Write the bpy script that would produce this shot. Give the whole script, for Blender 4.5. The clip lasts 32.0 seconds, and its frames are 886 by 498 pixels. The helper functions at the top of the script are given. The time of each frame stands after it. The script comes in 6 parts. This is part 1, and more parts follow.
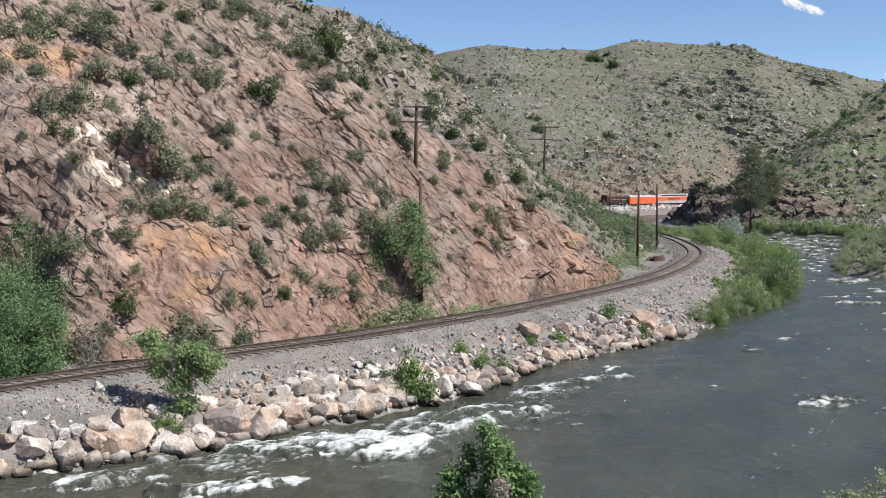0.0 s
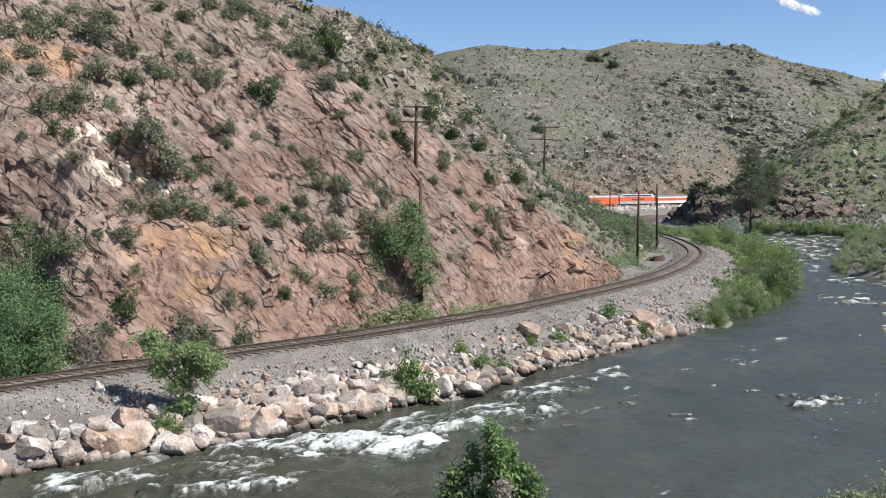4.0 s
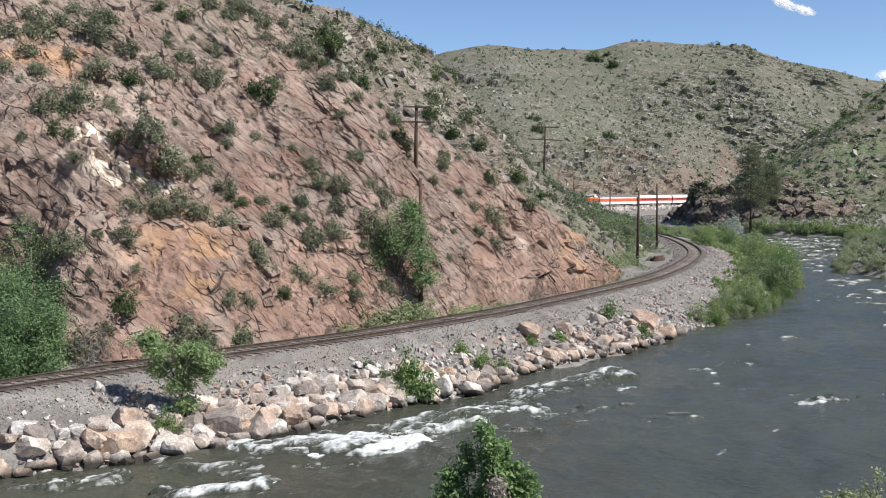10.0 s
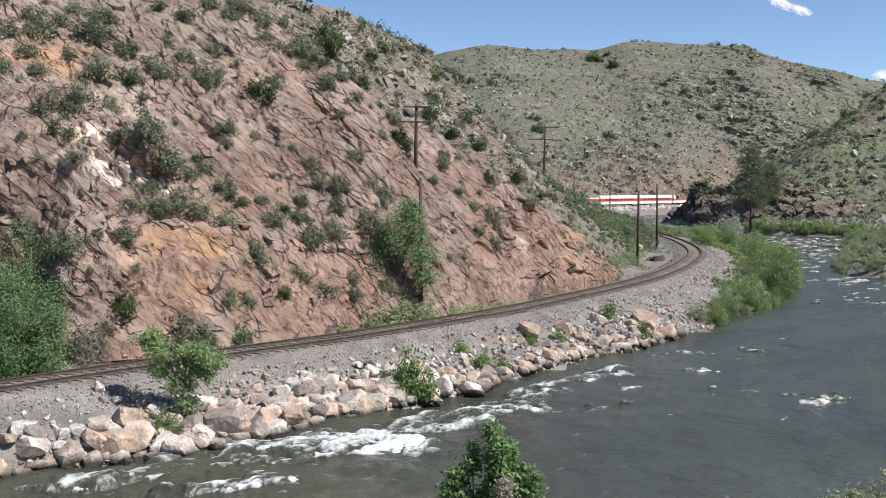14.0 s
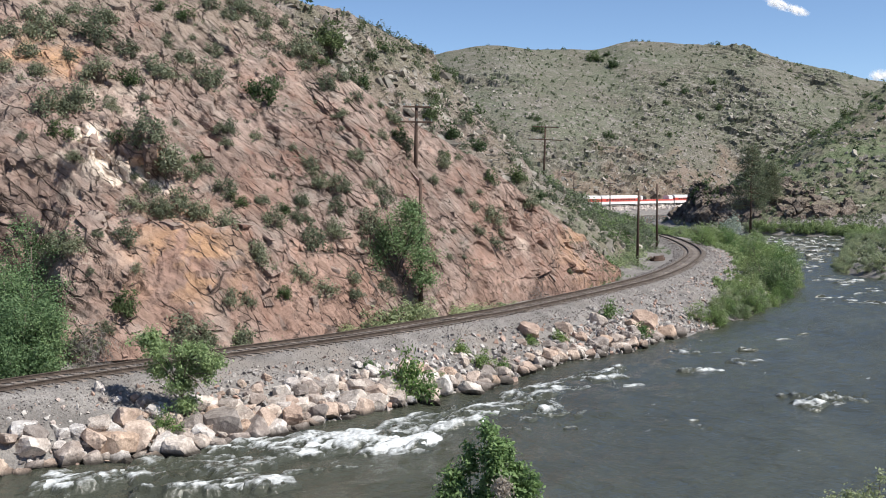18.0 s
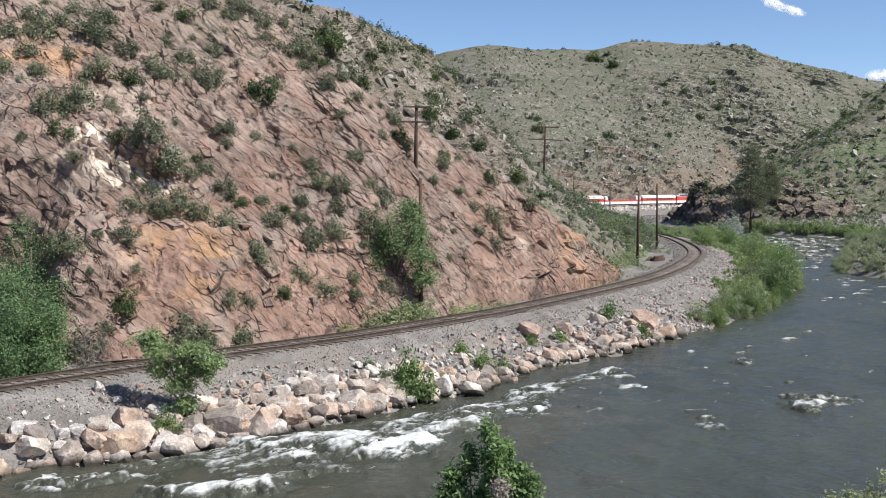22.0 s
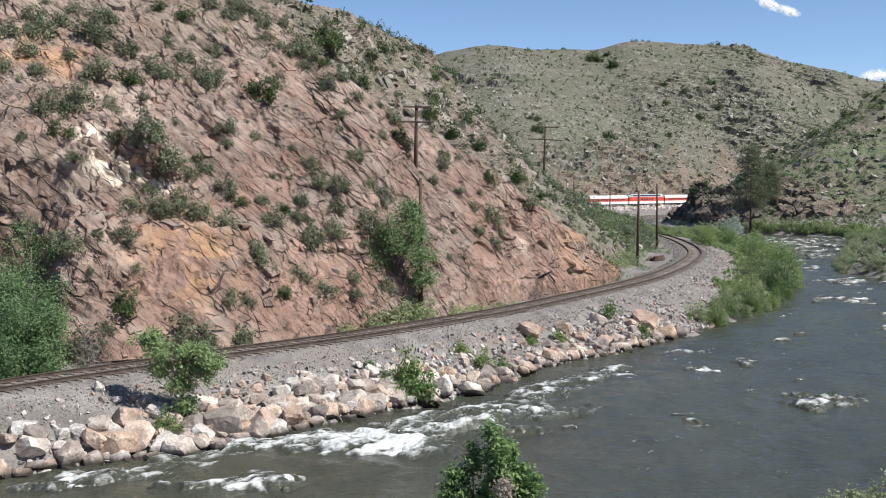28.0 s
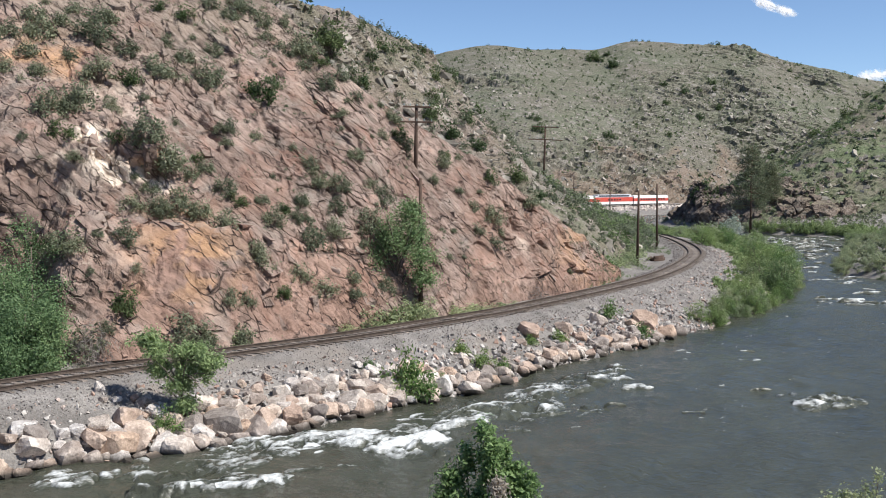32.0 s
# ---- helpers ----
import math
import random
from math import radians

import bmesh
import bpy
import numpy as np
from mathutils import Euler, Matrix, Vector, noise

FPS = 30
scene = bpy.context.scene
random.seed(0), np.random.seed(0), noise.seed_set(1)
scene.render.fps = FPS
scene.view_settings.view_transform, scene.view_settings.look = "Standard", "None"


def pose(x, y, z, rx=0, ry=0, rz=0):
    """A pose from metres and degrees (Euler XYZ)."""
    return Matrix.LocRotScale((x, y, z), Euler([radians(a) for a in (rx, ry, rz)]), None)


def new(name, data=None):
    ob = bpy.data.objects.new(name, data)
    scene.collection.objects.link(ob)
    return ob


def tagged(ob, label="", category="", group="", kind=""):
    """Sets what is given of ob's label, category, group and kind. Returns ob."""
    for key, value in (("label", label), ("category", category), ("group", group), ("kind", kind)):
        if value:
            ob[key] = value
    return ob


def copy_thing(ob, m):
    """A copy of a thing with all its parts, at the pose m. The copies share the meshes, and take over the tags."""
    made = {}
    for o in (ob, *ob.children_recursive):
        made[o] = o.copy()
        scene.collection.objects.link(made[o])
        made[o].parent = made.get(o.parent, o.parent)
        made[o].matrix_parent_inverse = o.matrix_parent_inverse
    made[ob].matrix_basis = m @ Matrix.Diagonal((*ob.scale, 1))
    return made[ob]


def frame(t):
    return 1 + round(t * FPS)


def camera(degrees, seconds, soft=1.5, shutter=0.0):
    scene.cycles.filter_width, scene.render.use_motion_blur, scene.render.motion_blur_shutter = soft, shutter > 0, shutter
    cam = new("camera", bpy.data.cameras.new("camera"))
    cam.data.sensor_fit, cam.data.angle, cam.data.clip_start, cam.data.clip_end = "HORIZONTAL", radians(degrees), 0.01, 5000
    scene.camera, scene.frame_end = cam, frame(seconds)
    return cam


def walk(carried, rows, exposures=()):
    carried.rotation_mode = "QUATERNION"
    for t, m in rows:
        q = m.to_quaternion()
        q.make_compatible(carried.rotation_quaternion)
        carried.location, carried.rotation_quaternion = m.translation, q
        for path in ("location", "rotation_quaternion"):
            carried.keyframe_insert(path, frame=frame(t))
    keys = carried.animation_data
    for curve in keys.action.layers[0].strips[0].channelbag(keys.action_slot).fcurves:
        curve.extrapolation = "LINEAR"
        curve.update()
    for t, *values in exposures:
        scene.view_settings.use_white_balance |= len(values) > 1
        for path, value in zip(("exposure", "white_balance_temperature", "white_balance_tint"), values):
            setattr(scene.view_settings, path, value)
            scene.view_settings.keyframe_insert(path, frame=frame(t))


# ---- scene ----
# World: metres, x to the east of the line of sight, y away from the camera, z = 0 at the rail heads.
cam = camera(45.0, 32.0, soft=1.0)
EYE = (0.0, 0.0, 7.8)
STAND = pose(*EYE, 90 - 3.36, 0, 0)
walk(cam, [(0, STAND), (32, STAND)], exposures=[(0, 0.42), (32, 0.42)])

# ---- light ----
SUN_WAY = Vector((-0.58, 0.24, -0.78)).normalized()      # the way the sunlight travels
sky = bpy.data.worlds.new("sky")
scene.world = sky
sky.use_nodes = True
nt = sky.node_tree
nt.nodes.clear()
out = nt.nodes.new("ShaderNodeOutputWorld")
bg = nt.nodes.new("ShaderNodeBackground")
tex = nt.nodes.new("ShaderNodeTexSky")
tex.sky_type, tex.sun_disc = "NISHITA", False
tex.sun_elevation = math.asin(-SUN_WAY.z)
tex.sun_rotation = math.atan2(-SUN_WAY.x, -SUN_WAY.y)
tex.altitude, tex.air_density, tex.dust_density, tex.ozone_density = 2200, 0.85, 0.1, 3.2
bg.inputs["Strength"].default_value = 0.108
nt.links.new(tex.outputs[0], bg.inputs[0])
nt.links.new(bg.outputs[0], out.inputs[0])
sun = new("sun", bpy.data.lights.new("sun", "SUN"))
sun.data.energy, sun.data.angle, sun.data.color = 5.0, radians(0.53), (1.0, 0.968, 0.905)
sun.rotation_euler = SUN_WAY.to_track_quat("-Z", "Y").to_euler()

WATER_Z = -2.6


# ---- arithmetic ----
def hash2(i, j, seed):
    """Random numbers 0..1 on the lattice."""
    n = (i.astype(np.int64) * 374761393 + j.astype(np.int64) * 668265263 + seed * 974711) & 0x7FFFFFFF
    n = ((n ^ (n >> 13)) * 1274126177) & 0x7FFFFFFF
    n = ((n ^ (n >> 16)) * 668265263) & 0x7FFFFFFF
    return ((n >> 7) & 0xFFFF) / 65535.0


def smooth_noise(a, b, size, seed=0):
    """Value noise, -1..1."""
    a, b = np.asarray(a) / size, np.asarray(b) / size
    i, j = np.floor(a), np.floor(b)
    u, v = a - i, b - j
    u, v = u * u * (3 - 2 * u), v * v * (3 - 2 * v)
    h = hash2(i, j, seed) * (1 - u) * (1 - v) + hash2(i + 1, j, seed) * u * (1 - v) \
        + hash2(i, j + 1, seed) * (1 - u) * v + hash2(i + 1, j + 1, seed) * u * v
    return 2 * h - 1


def fractal(a, b, size, octaves=4, seed=0, gain=0.5):
    total, amp = 0.0, 1.0
    for k in range(octaves):
        total = total + amp * smooth_noise(a, b, size / 2 ** k, seed + 17 * k)
        amp *= gain
    return total


def facets(a, b, size, aspect=1.0, angle=0.0, seed=0, tilt=1.0):
    """Broken blocks: each cell is a tilted plane of its own. Returns height in units of size and the distance to the joint."""
    c, s = math.cos(angle), math.sin(angle)
    p, q = (c * a + s * b) / (size * aspect), (-s * a + c * b) / size
    i, j = np.floor(p), np.floor(q)
    f1, f2 = np.full(p.shape, 9.0), np.full(p.shape, 9.0)
    h = np.zeros(p.shape)
    for di in (-1, 0, 1):
        for dj in (-1, 0, 1):
            ci, cj = i + di, j + dj
            x, y = p - ci - hash2(ci, cj, seed), q - cj - hash2(ci, cj, seed + 1)
            d = np.maximum(np.abs(x), np.abs(y)) + 0.35 * np.minimum(np.abs(x), np.abs(y))
            near = d < f1
            f2 = np.where(near, f1, np.minimum(f2, d))
            g = hash2(ci, cj, seed + 2) - 0.5 + tilt * (x * (hash2(ci, cj, seed + 3) - 0.5) + y * (hash2(ci, cj, seed + 4) - 0.5))
            h = np.where(near, g, h)
            f1 = np.where(near, d, f1)
    return h, f2 - f1


def spline(points, step):
    """A smooth line through the points, with a point each step metres or so."""
    p = np.array(points, float)
    p = np.vstack([2 * p[0] - p[1], p, 2 * p[-1] - p[-2]])
    got = []
    for k in range(1, len(p) - 2):
        n = max(2, int(np.linalg.norm(p[k + 1, :2] - p[k, :2]) / step))
        t = np.linspace(0, 1, n, endpoint=False)[:, None]
        got.append(0.5 * (2 * p[k] + (p[k + 1] - p[k - 1]) * t + (2 * p[k - 1] - 5 * p[k] + 4 * p[k + 1] - p[k + 2]) * t ** 2
                          + (3 * p[k] - p[k - 1] - 3 * p[k + 1] + p[k + 2]) * t ** 3))
    got.append(p[-2:-1])
    return np.vstack(got)


def even(line, step):
    """The line again with points at even steps along it."""
    run = np.concatenate([[0], np.cumsum(np.linalg.norm(np.diff(line[:, :2], axis=0), axis=1))])
    at = np.arange(0, run[-1], step)
    return np.stack([np.interp(at, run, line[:, k]) for k in range(line.shape[1])], 1)


def side(line, x, y):
    """Signed distance to a line in plan: positive to the right of its way."""
    best, sign = np.full(x.shape, 1e18), np.ones(x.shape)
    for (ax, ay), (bx, by) in zip(line[:-1, :2], line[1:, :2]):
        dx, dy = bx - ax, by - ay
        t = np.clip(((x - ax) * dx + (y - ay) * dy) / (dx * dx + dy * dy), 0, 1)
        ex, ey = x - ax - t * dx, y - ay - t * dy
        d = ex * ex + ey * ey
        near = d < best
        best = np.where(near, d, best)
        sign = np.where(near, np.where(dy * ex - dx * ey > 0, 1.0, -1.0), sign)
    return np.sqrt(best) * sign


# ---- the plan: the railway and the two water lines ----
TRACK = spline([(-70, -32), (-40, 13), (-24, 34), (-17.5, 42.2), (-14.2, 46.1), (-10.3, 50.6), (-5.4, 55.9), (0.5, 63.4), (4.2, 68.4),
                (8.6, 75.7), (14.2, 85.3), (18.4, 93.5), (23, 104.7), (27.5, 118.1), (30.3, 128.4), (32.4, 140), (33.9, 152), (35, 164),
                (35.2, 176), (32, 192), (22, 215), (8, 245), (-2, 290), (4, 340), (28, 381), (57, 412), (83, 440), (109, 468), (160, 523), (260, 630), (400, 780)], 1.0)
SHORE = spline([(-72, -40), (-38, 4), (-22, 29), (-15.7, 37.9), (-10.7, 40.8), (-8.6, 42.3), (-5.5, 46.3), (-2.2, 49.5), (1.6, 53.9), (5.6, 60.6),
                (11.6, 67.4), (15.4, 72.9), (20.5, 79.7), (31, 98.4), (39, 119), (50, 164), (60, 205), (56, 228), (42, 256), (36, 300),
                (44, 348), (70, 388), (120, 440), (260, 590), (420, 760)], 2.0)
NEAR_SHORE = spline([(-60, -60), (-32, -22), (-14, 8), (0, 22), (9, 27), (18, 34), (28, 48), (38, 74), (49, 100), (52.5, 113), (48.8, 120), (47.8, 128),
                     (52.5, 142), (64, 168), (77, 200), (85, 222), (76, 233), (64, 258), (60, 300), (68, 332), (90, 357), (150, 412), (300, 560), (440, 720)], 2.0)


TRACK_COARSE, SHORE_COARSE, NEAR_COARSE = even(TRACK, 3.0), even(SHORE, 4.0), even(NEAR_SHORE, 4.0)


def ground_height(x, y):
    dt, ds, dn = side(TRACK_COARSE, x, y), side(SHORE_COARSE, x, y), side(NEAR_COARSE, x, y)
    # between the sleepers' ends and the water
    crown = -0.215 - 0.335 * np.clip((np.abs(dt) - 1.5) / 1.0, 0, 1)
    out_ = np.maximum(dt - 2.5, 0)
    part_ = out_ / np.maximum(out_ + np.maximum(-ds, 0), 0.01)
    bank = crown + (WATER_Z + 0.55) * (0.75 * part_ + 0.25 * part_ ** 2)
    # the foot of the hill
    foot = crown - 0.1 * np.exp(-((dt + 3.6) / 0.9) ** 2) + 0.12 * np.clip(-dt - 4.5, 0, 80)
    z = np.where(dt > 0, bank, foot)
    # the river bed
    bed = WATER_Z - np.minimum(0.35 * np.minimum(np.maximum(ds, 0), np.maximum(-dn, 0)), 1.6)
    z = np.where((ds > 0) & (dn < 0), bed, z)
    # the bank on the camera's side; a terrace further up the river
    up = np.maximum(dn, 0)
    cliff = WATER_Z + np.clip(up, 0, 3) * 0.6 + np.clip(up - 3, 0, 13) * 0.54 + np.clip(up - 40, 0, 400) * 0.25
    terrace = WATER_Z + np.clip(up, 0, 2) * 0.5 + np.clip(up - 2, 0, 60) * 0.09 + np.clip(up - 62, 0, 300) * 0.35
    far = np.clip((y - 50) / 45, 0, 1)
    z = np.where((ds > 0) & (dn >= 0), cliff * (1 - far) + terrace * far, z)
    rough = np.clip(np.abs(dt) - 2.0, 0, 2) / 2
    return z + rough * (0.10 * fractal(x, y, 2.2, 4, 3) + 0.25 * fractal(x, y, 14, 3, 5) * np.clip((np.abs(dt) - 8) / 10, 0, 1))


def height_at(x, y):
    return float(ground_height(np.array([x]), np.array([y]))[0])


# ---- materials ----
def node(tree, kind, **values):
    n = tree.nodes.new(kind)
    for key, value in values.items():
        if key in n.inputs:
            n.inputs[key].default_value = value
    return n


def shader(name, rough=0.9, metal=0.0, gloss=0.25):
    m = bpy.data.materials.new(name)
    m.use_nodes = True
    tree = m.node_tree
    b = tree.nodes["Principled BSDF"]
    b.inputs["Roughness"].default_value, b.inputs["Metallic"].default_value = rough, metal
    b.inputs["Specular IOR Level"].default_value = gloss
    return m, tree, b


def blend(tree, fac, a, b, kind="MIX"):
    """Mixes two colours; each of fac, a, b is a socket or a value."""
    n = tree.nodes.new("ShaderNodeMix")
    n.data_type, n.blend_type = "RGBA", kind
    for slot, value in ((0, fac), (6, a), (7, b)):
        if isinstance(value, bpy.types.NodeSocket):
            tree.links.new(value, n.inputs[slot])
        else:
            n.inputs[slot].default_value = (*value, 1) if slot else value
    return n.outputs[2]


def ramp(tree, socket, low, high, to_low=0.0, to_high=1.0):
    n = tree.nodes.new("ShaderNodeMapRange")
    tree.links.new(socket, n.inputs[0])
    for k, value in enumerate((low, high, to_low, to_high)):
        n.inputs[k + 1].default_value = value
    return n.outputs[0]


def place(tree, world):
    if world:
        return tree.nodes.new("ShaderNodeNewGeometry").outputs["Position"]
    return tree.nodes.new("ShaderNodeTexCoord").outputs["Object"]


def grain(tree, where, size, detail=6.0, stretch=(1, 1, 1), turn=0.0, rough=0.55):
    mp = tree.nodes.new("ShaderNodeMapping")
    tree.links.new(where, mp.inputs[0])
    mp.inputs["Scale"].default_value = [s / size for s in stretch]
    mp.inputs["Rotation"].default_value = (0, 0, turn)
    n = node(tree, "ShaderNodeTexNoise", Scale=1.0, Detail=detail, Roughness=rough)
    tree.links.new(mp.outputs[0], n.inputs["Vector"])
    return n.outputs[0]


def relief(tree, b, socket, depth, strength=1.0):
    n = node(tree, "ShaderNodeBump", Strength=strength, Distance=depth)
    tree.links.new(socket, n.inputs["Height"])
    tree.links.new(n.outputs[0], b.inputs["Normal"])


def mottled(name, dark, light, size, fine=None, rough=0.9, metal=0.0, bump=0.02, vary=0.0, hue=0.0, world=False, gloss=0.25, stain=None, stretch=(1, 1, 1)):
    """A surface of two tones in two scales of grain; vary and hue: how far objects of it differ."""
    m, tree, b = shader(name, rough, metal, gloss)
    where = place(tree, world)
    big = grain(tree, where, size, stretch=stretch)
    col = blend(tree, ramp(tree, big, 0.35, 0.65), dark, light)
    small = grain(tree, where, fine or size / 9, 4.0, stretch)
    col = blend(tree, 1.0, col, blend(tree, ramp(tree, small, 0.3, 0.7), (0.68, 0.68, 0.68), (1.22, 1.22, 1.22)), "MULTIPLY")
    if stain:
        patch = grain(tree, where, size * 2.7, 3.0)
        col = blend(tree, ramp(tree, patch, 0.52, 0.66), col, stain)
    if vary or hue:
        info = tree.nodes.new("ShaderNodeObjectInfo").outputs["Random"]
        hsv = tree.nodes.new("ShaderNodeHueSaturation")
        tree.links.new(ramp(tree, info, 0, 1, 1 - vary, 1 + vary), hsv.inputs["Value"])
        wob = tree.nodes.new("ShaderNodeMath")
        wob.operation = "FRACT"
        mul = tree.nodes.new("ShaderNodeMath")
        mul.operation, mul.inputs[1].default_value = "MULTIPLY", 7.31
        tree.links.new(info, mul.inputs[0])
        tree.links.new(mul.outputs[0], wob.inputs[0])
        tree.links.new(ramp(tree, wob.outputs[0], 0, 1, 0.5 - hue, 0.5 + hue), hsv.inputs["Hue"])
        tree.links.new(col, hsv.inputs["Color"])
        col = hsv.outputs[0]
    tree.links.new(col, b.inputs["Base Color"])
    if bump:
        relief(tree, b, small, bump)
    return m


def stone_mix(name, tones, vary=0.25):
    """Broken stone whose tone is picked per object, with lichen and dust."""
    m, tree, b = shader(name, 0.88)
    where = place(tree, False)
    info = tree.nodes.new("ShaderNodeObjectInfo").outputs["Random"]
    rp = tree.nodes.new("ShaderNodeValToRGB")
    rp.color_ramp.interpolation = "LINEAR"
    while len(rp.color_ramp.elements) < len(tones):
        rp.color_ramp.elements.new(0.5)
    for k, tone in enumerate(tones):
        rp.color_ramp.elements[k].position = k / (len(tones) - 1)
        rp.color_ramp.elements[k].color = (*tone, 1)
    tree.links.new(info, rp.inputs[0])
    big = grain(tree, where, 0.55, 5.0)
    col = blend(tree, 1.0, rp.outputs[0], blend(tree, ramp(tree, big, 0.3, 0.7), (0.56, 0.52, 0.5), (1.18, 1.18, 1.18)), "MULTIPLY")
    small = grain(tree, where, 0.07, 5.0)
    col = blend(tree, 1.0, col, blend(tree, ramp(tree, small, 0.3, 0.7), (0.75, 0.75, 0.75), (1.2, 1.2, 1.2)), "MULTIPLY")
    # wet stone just above the water
    high = tree.nodes.new("ShaderNodeSeparateXYZ")
    tree.links.new(place(tree, True), high.inputs[0])
    col = blend(tree, ramp(tree, high.outputs[2], -2.46, -2.18), [0.05, 0.043, 0.036], col)
    tree.links.new(col, b.inputs["Base Color"])
    chip = grain(tree, where, 0.22, 6.0, rough=0.65)
    relief(tree, b, chip, 0.09)
    return m


def along_joints(tree, where):
    """Places turned so that the first axis runs down the dip of the rock's joints."""
    axes = tree.nodes.new("ShaderNodeCombineXYZ")
    for k, axis in enumerate(((0.74, -0.22, -0.63), (0.63, 0.1, 0.77), (0.0, 0.95, -0.2))):
        dot = tree.nodes.new("ShaderNodeVectorMath")
        dot.operation = "DOT_PRODUCT"
        tree.links.new(where, dot.inputs[0])
        dot.inputs[1].default_value = axis
        tree.links.new(dot.outputs["Value"], axes.inputs[k])
    return axes.outputs[0]


def rock_hill(name, dark, light, soil):
    """Weathered hillside: rock of two tones, ochre and pale seams from the mesh's own attributes, soil on the flatter ledges."""
    m, tree, b = shader(name, 0.93)
    where = place(tree, True)
    jointed = along_joints(tree, where)
    big = grain(tree, where, 5.0, 6.0, (1, 1, 1))
    seam = grain(tree, jointed, 0.8, 8.0, (0.45, 1.3, 0.9), 0.0, 0.68)
    col = blend(tree, ramp(tree, big, 0.36, 0.64), dark, light)
    col = blend(tree, ramp(tree, grain(tree, where, 2.4, 6.0, rough=0.65), 0.5, 0.68, 0, 0.65), col, [0.5 * (dark[k] + light[k]) * (0.92, 1.12, 1.16)[k] for k in range(3)])
    col = blend(tree, ramp(tree, grain(tree, where, 1.7, 5.0, rough=0.6), 0.54, 0.72, 0, 0.6), col, [dark[k] * (1.08, 0.72, 0.6)[k] for k in range(3)])
    for attribute, tone in (("red", (0.285, 0.172, 0.130)), ("ochre", (0.45, 0.28, 0.165)), ("pale", (0.76, 0.66, 0.56)), ("grey", (0.25, 0.21, 0.172))):
        at = tree.nodes.new("ShaderNodeAttribute")
        at.attribute_name = attribute
        col = blend(tree, at.outputs["Fac"], col, tone)
    col = blend(tree, 1.0, col, blend(tree, ramp(tree, seam, 0.28, 0.7), (0.52, 0.48, 0.46), (1.32, 1.30, 1.28)), "MULTIPLY")
    up = tree.nodes.new("ShaderNodeSeparateXYZ")
    tree.links.new(tree.nodes.new("ShaderNodeNewGeometry").outputs["Normal"], up.inputs[0])
    dust = tree.nodes.new("ShaderNodeMath")
    dust.operation = "MULTIPLY"
    tree.links.new(ramp(tree, up.outputs[2], 0.78, 0.96), dust.inputs[0])
    tree.links.new(ramp(tree, grain(tree, where, 1.6, 5.0), 0.4, 0.6), dust.inputs[1])
    col = blend(tree, dust.outputs[0], col, soil)
    fine = grain(tree, jointed, 0.3, 6.0, (0.7, 1.2, 1.0), 0.0, 0.7)
    height = ramp(tree, fine, 0, 1, 0, 0.12)
    # angular breaks: each cell of the rock stands at its own level
    for size, level in ((1.5, 0.75), (0.55, 0.38), (0.22, 0.17)):
        mp = tree.nodes.new("ShaderNodeMapping")
        tree.links.new(jointed, mp.inputs[0])
        mp.inputs["Scale"].default_value = (0.5 / size, 1.1 / size, 0.7 / size)
        cells = node(tree, "ShaderNodeTexVoronoi", Scale=1.0)
        tree.links.new(mp.outputs[0], cells.inputs["Vector"])
        away, lean, dot = [tree.nodes.new("ShaderNodeVectorMath") for _ in range(3)]
        away.operation, lean.operation, dot.operation = "SUBTRACT", "SUBTRACT", "DOT_PRODUCT"
        tree.links.new(mp.outputs[0], away.inputs[0])
        tree.links.new(cells.outputs["Position"], away.inputs[1])
        tree.links.new(cells.outputs["Color"], lean.inputs[0])
        lean.inputs[1].default_value = (0.5, 0.5, 0.5)
        tree.links.new(away.outputs[0], dot.inputs[0])
        tree.links.new(lean.outputs[0], dot.inputs[1])
        add = tree.nodes.new("ShaderNodeMath")
        add.operation, add.inputs[1].default_value = "MULTIPLY_ADD", level * 1.1
        tree.links.new(dot.outputs["Value"], add.inputs[0])
        tree.links.new(height, add.inputs[2])
        height = add.outputs[0]
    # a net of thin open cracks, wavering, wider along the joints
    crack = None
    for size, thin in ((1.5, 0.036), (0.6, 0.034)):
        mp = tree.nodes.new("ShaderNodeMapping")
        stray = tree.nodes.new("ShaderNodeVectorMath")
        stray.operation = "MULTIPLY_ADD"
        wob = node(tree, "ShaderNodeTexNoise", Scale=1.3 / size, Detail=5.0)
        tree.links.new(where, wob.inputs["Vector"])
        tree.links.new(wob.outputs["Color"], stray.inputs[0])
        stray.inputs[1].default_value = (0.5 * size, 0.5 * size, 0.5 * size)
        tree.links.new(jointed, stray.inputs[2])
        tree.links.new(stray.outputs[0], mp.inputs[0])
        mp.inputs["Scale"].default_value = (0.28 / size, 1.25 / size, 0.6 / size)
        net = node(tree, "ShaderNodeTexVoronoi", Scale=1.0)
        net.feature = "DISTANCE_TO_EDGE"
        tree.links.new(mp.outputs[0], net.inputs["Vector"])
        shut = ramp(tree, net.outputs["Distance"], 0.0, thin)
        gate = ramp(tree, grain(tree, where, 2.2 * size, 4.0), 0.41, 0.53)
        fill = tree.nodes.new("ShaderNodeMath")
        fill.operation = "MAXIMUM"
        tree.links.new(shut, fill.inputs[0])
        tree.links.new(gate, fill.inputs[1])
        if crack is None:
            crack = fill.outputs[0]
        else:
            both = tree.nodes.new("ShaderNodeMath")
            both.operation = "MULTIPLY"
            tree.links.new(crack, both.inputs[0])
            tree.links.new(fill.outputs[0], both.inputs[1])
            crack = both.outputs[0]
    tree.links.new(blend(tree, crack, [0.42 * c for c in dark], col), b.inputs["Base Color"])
    deep = tree.nodes.new("ShaderNodeMath")
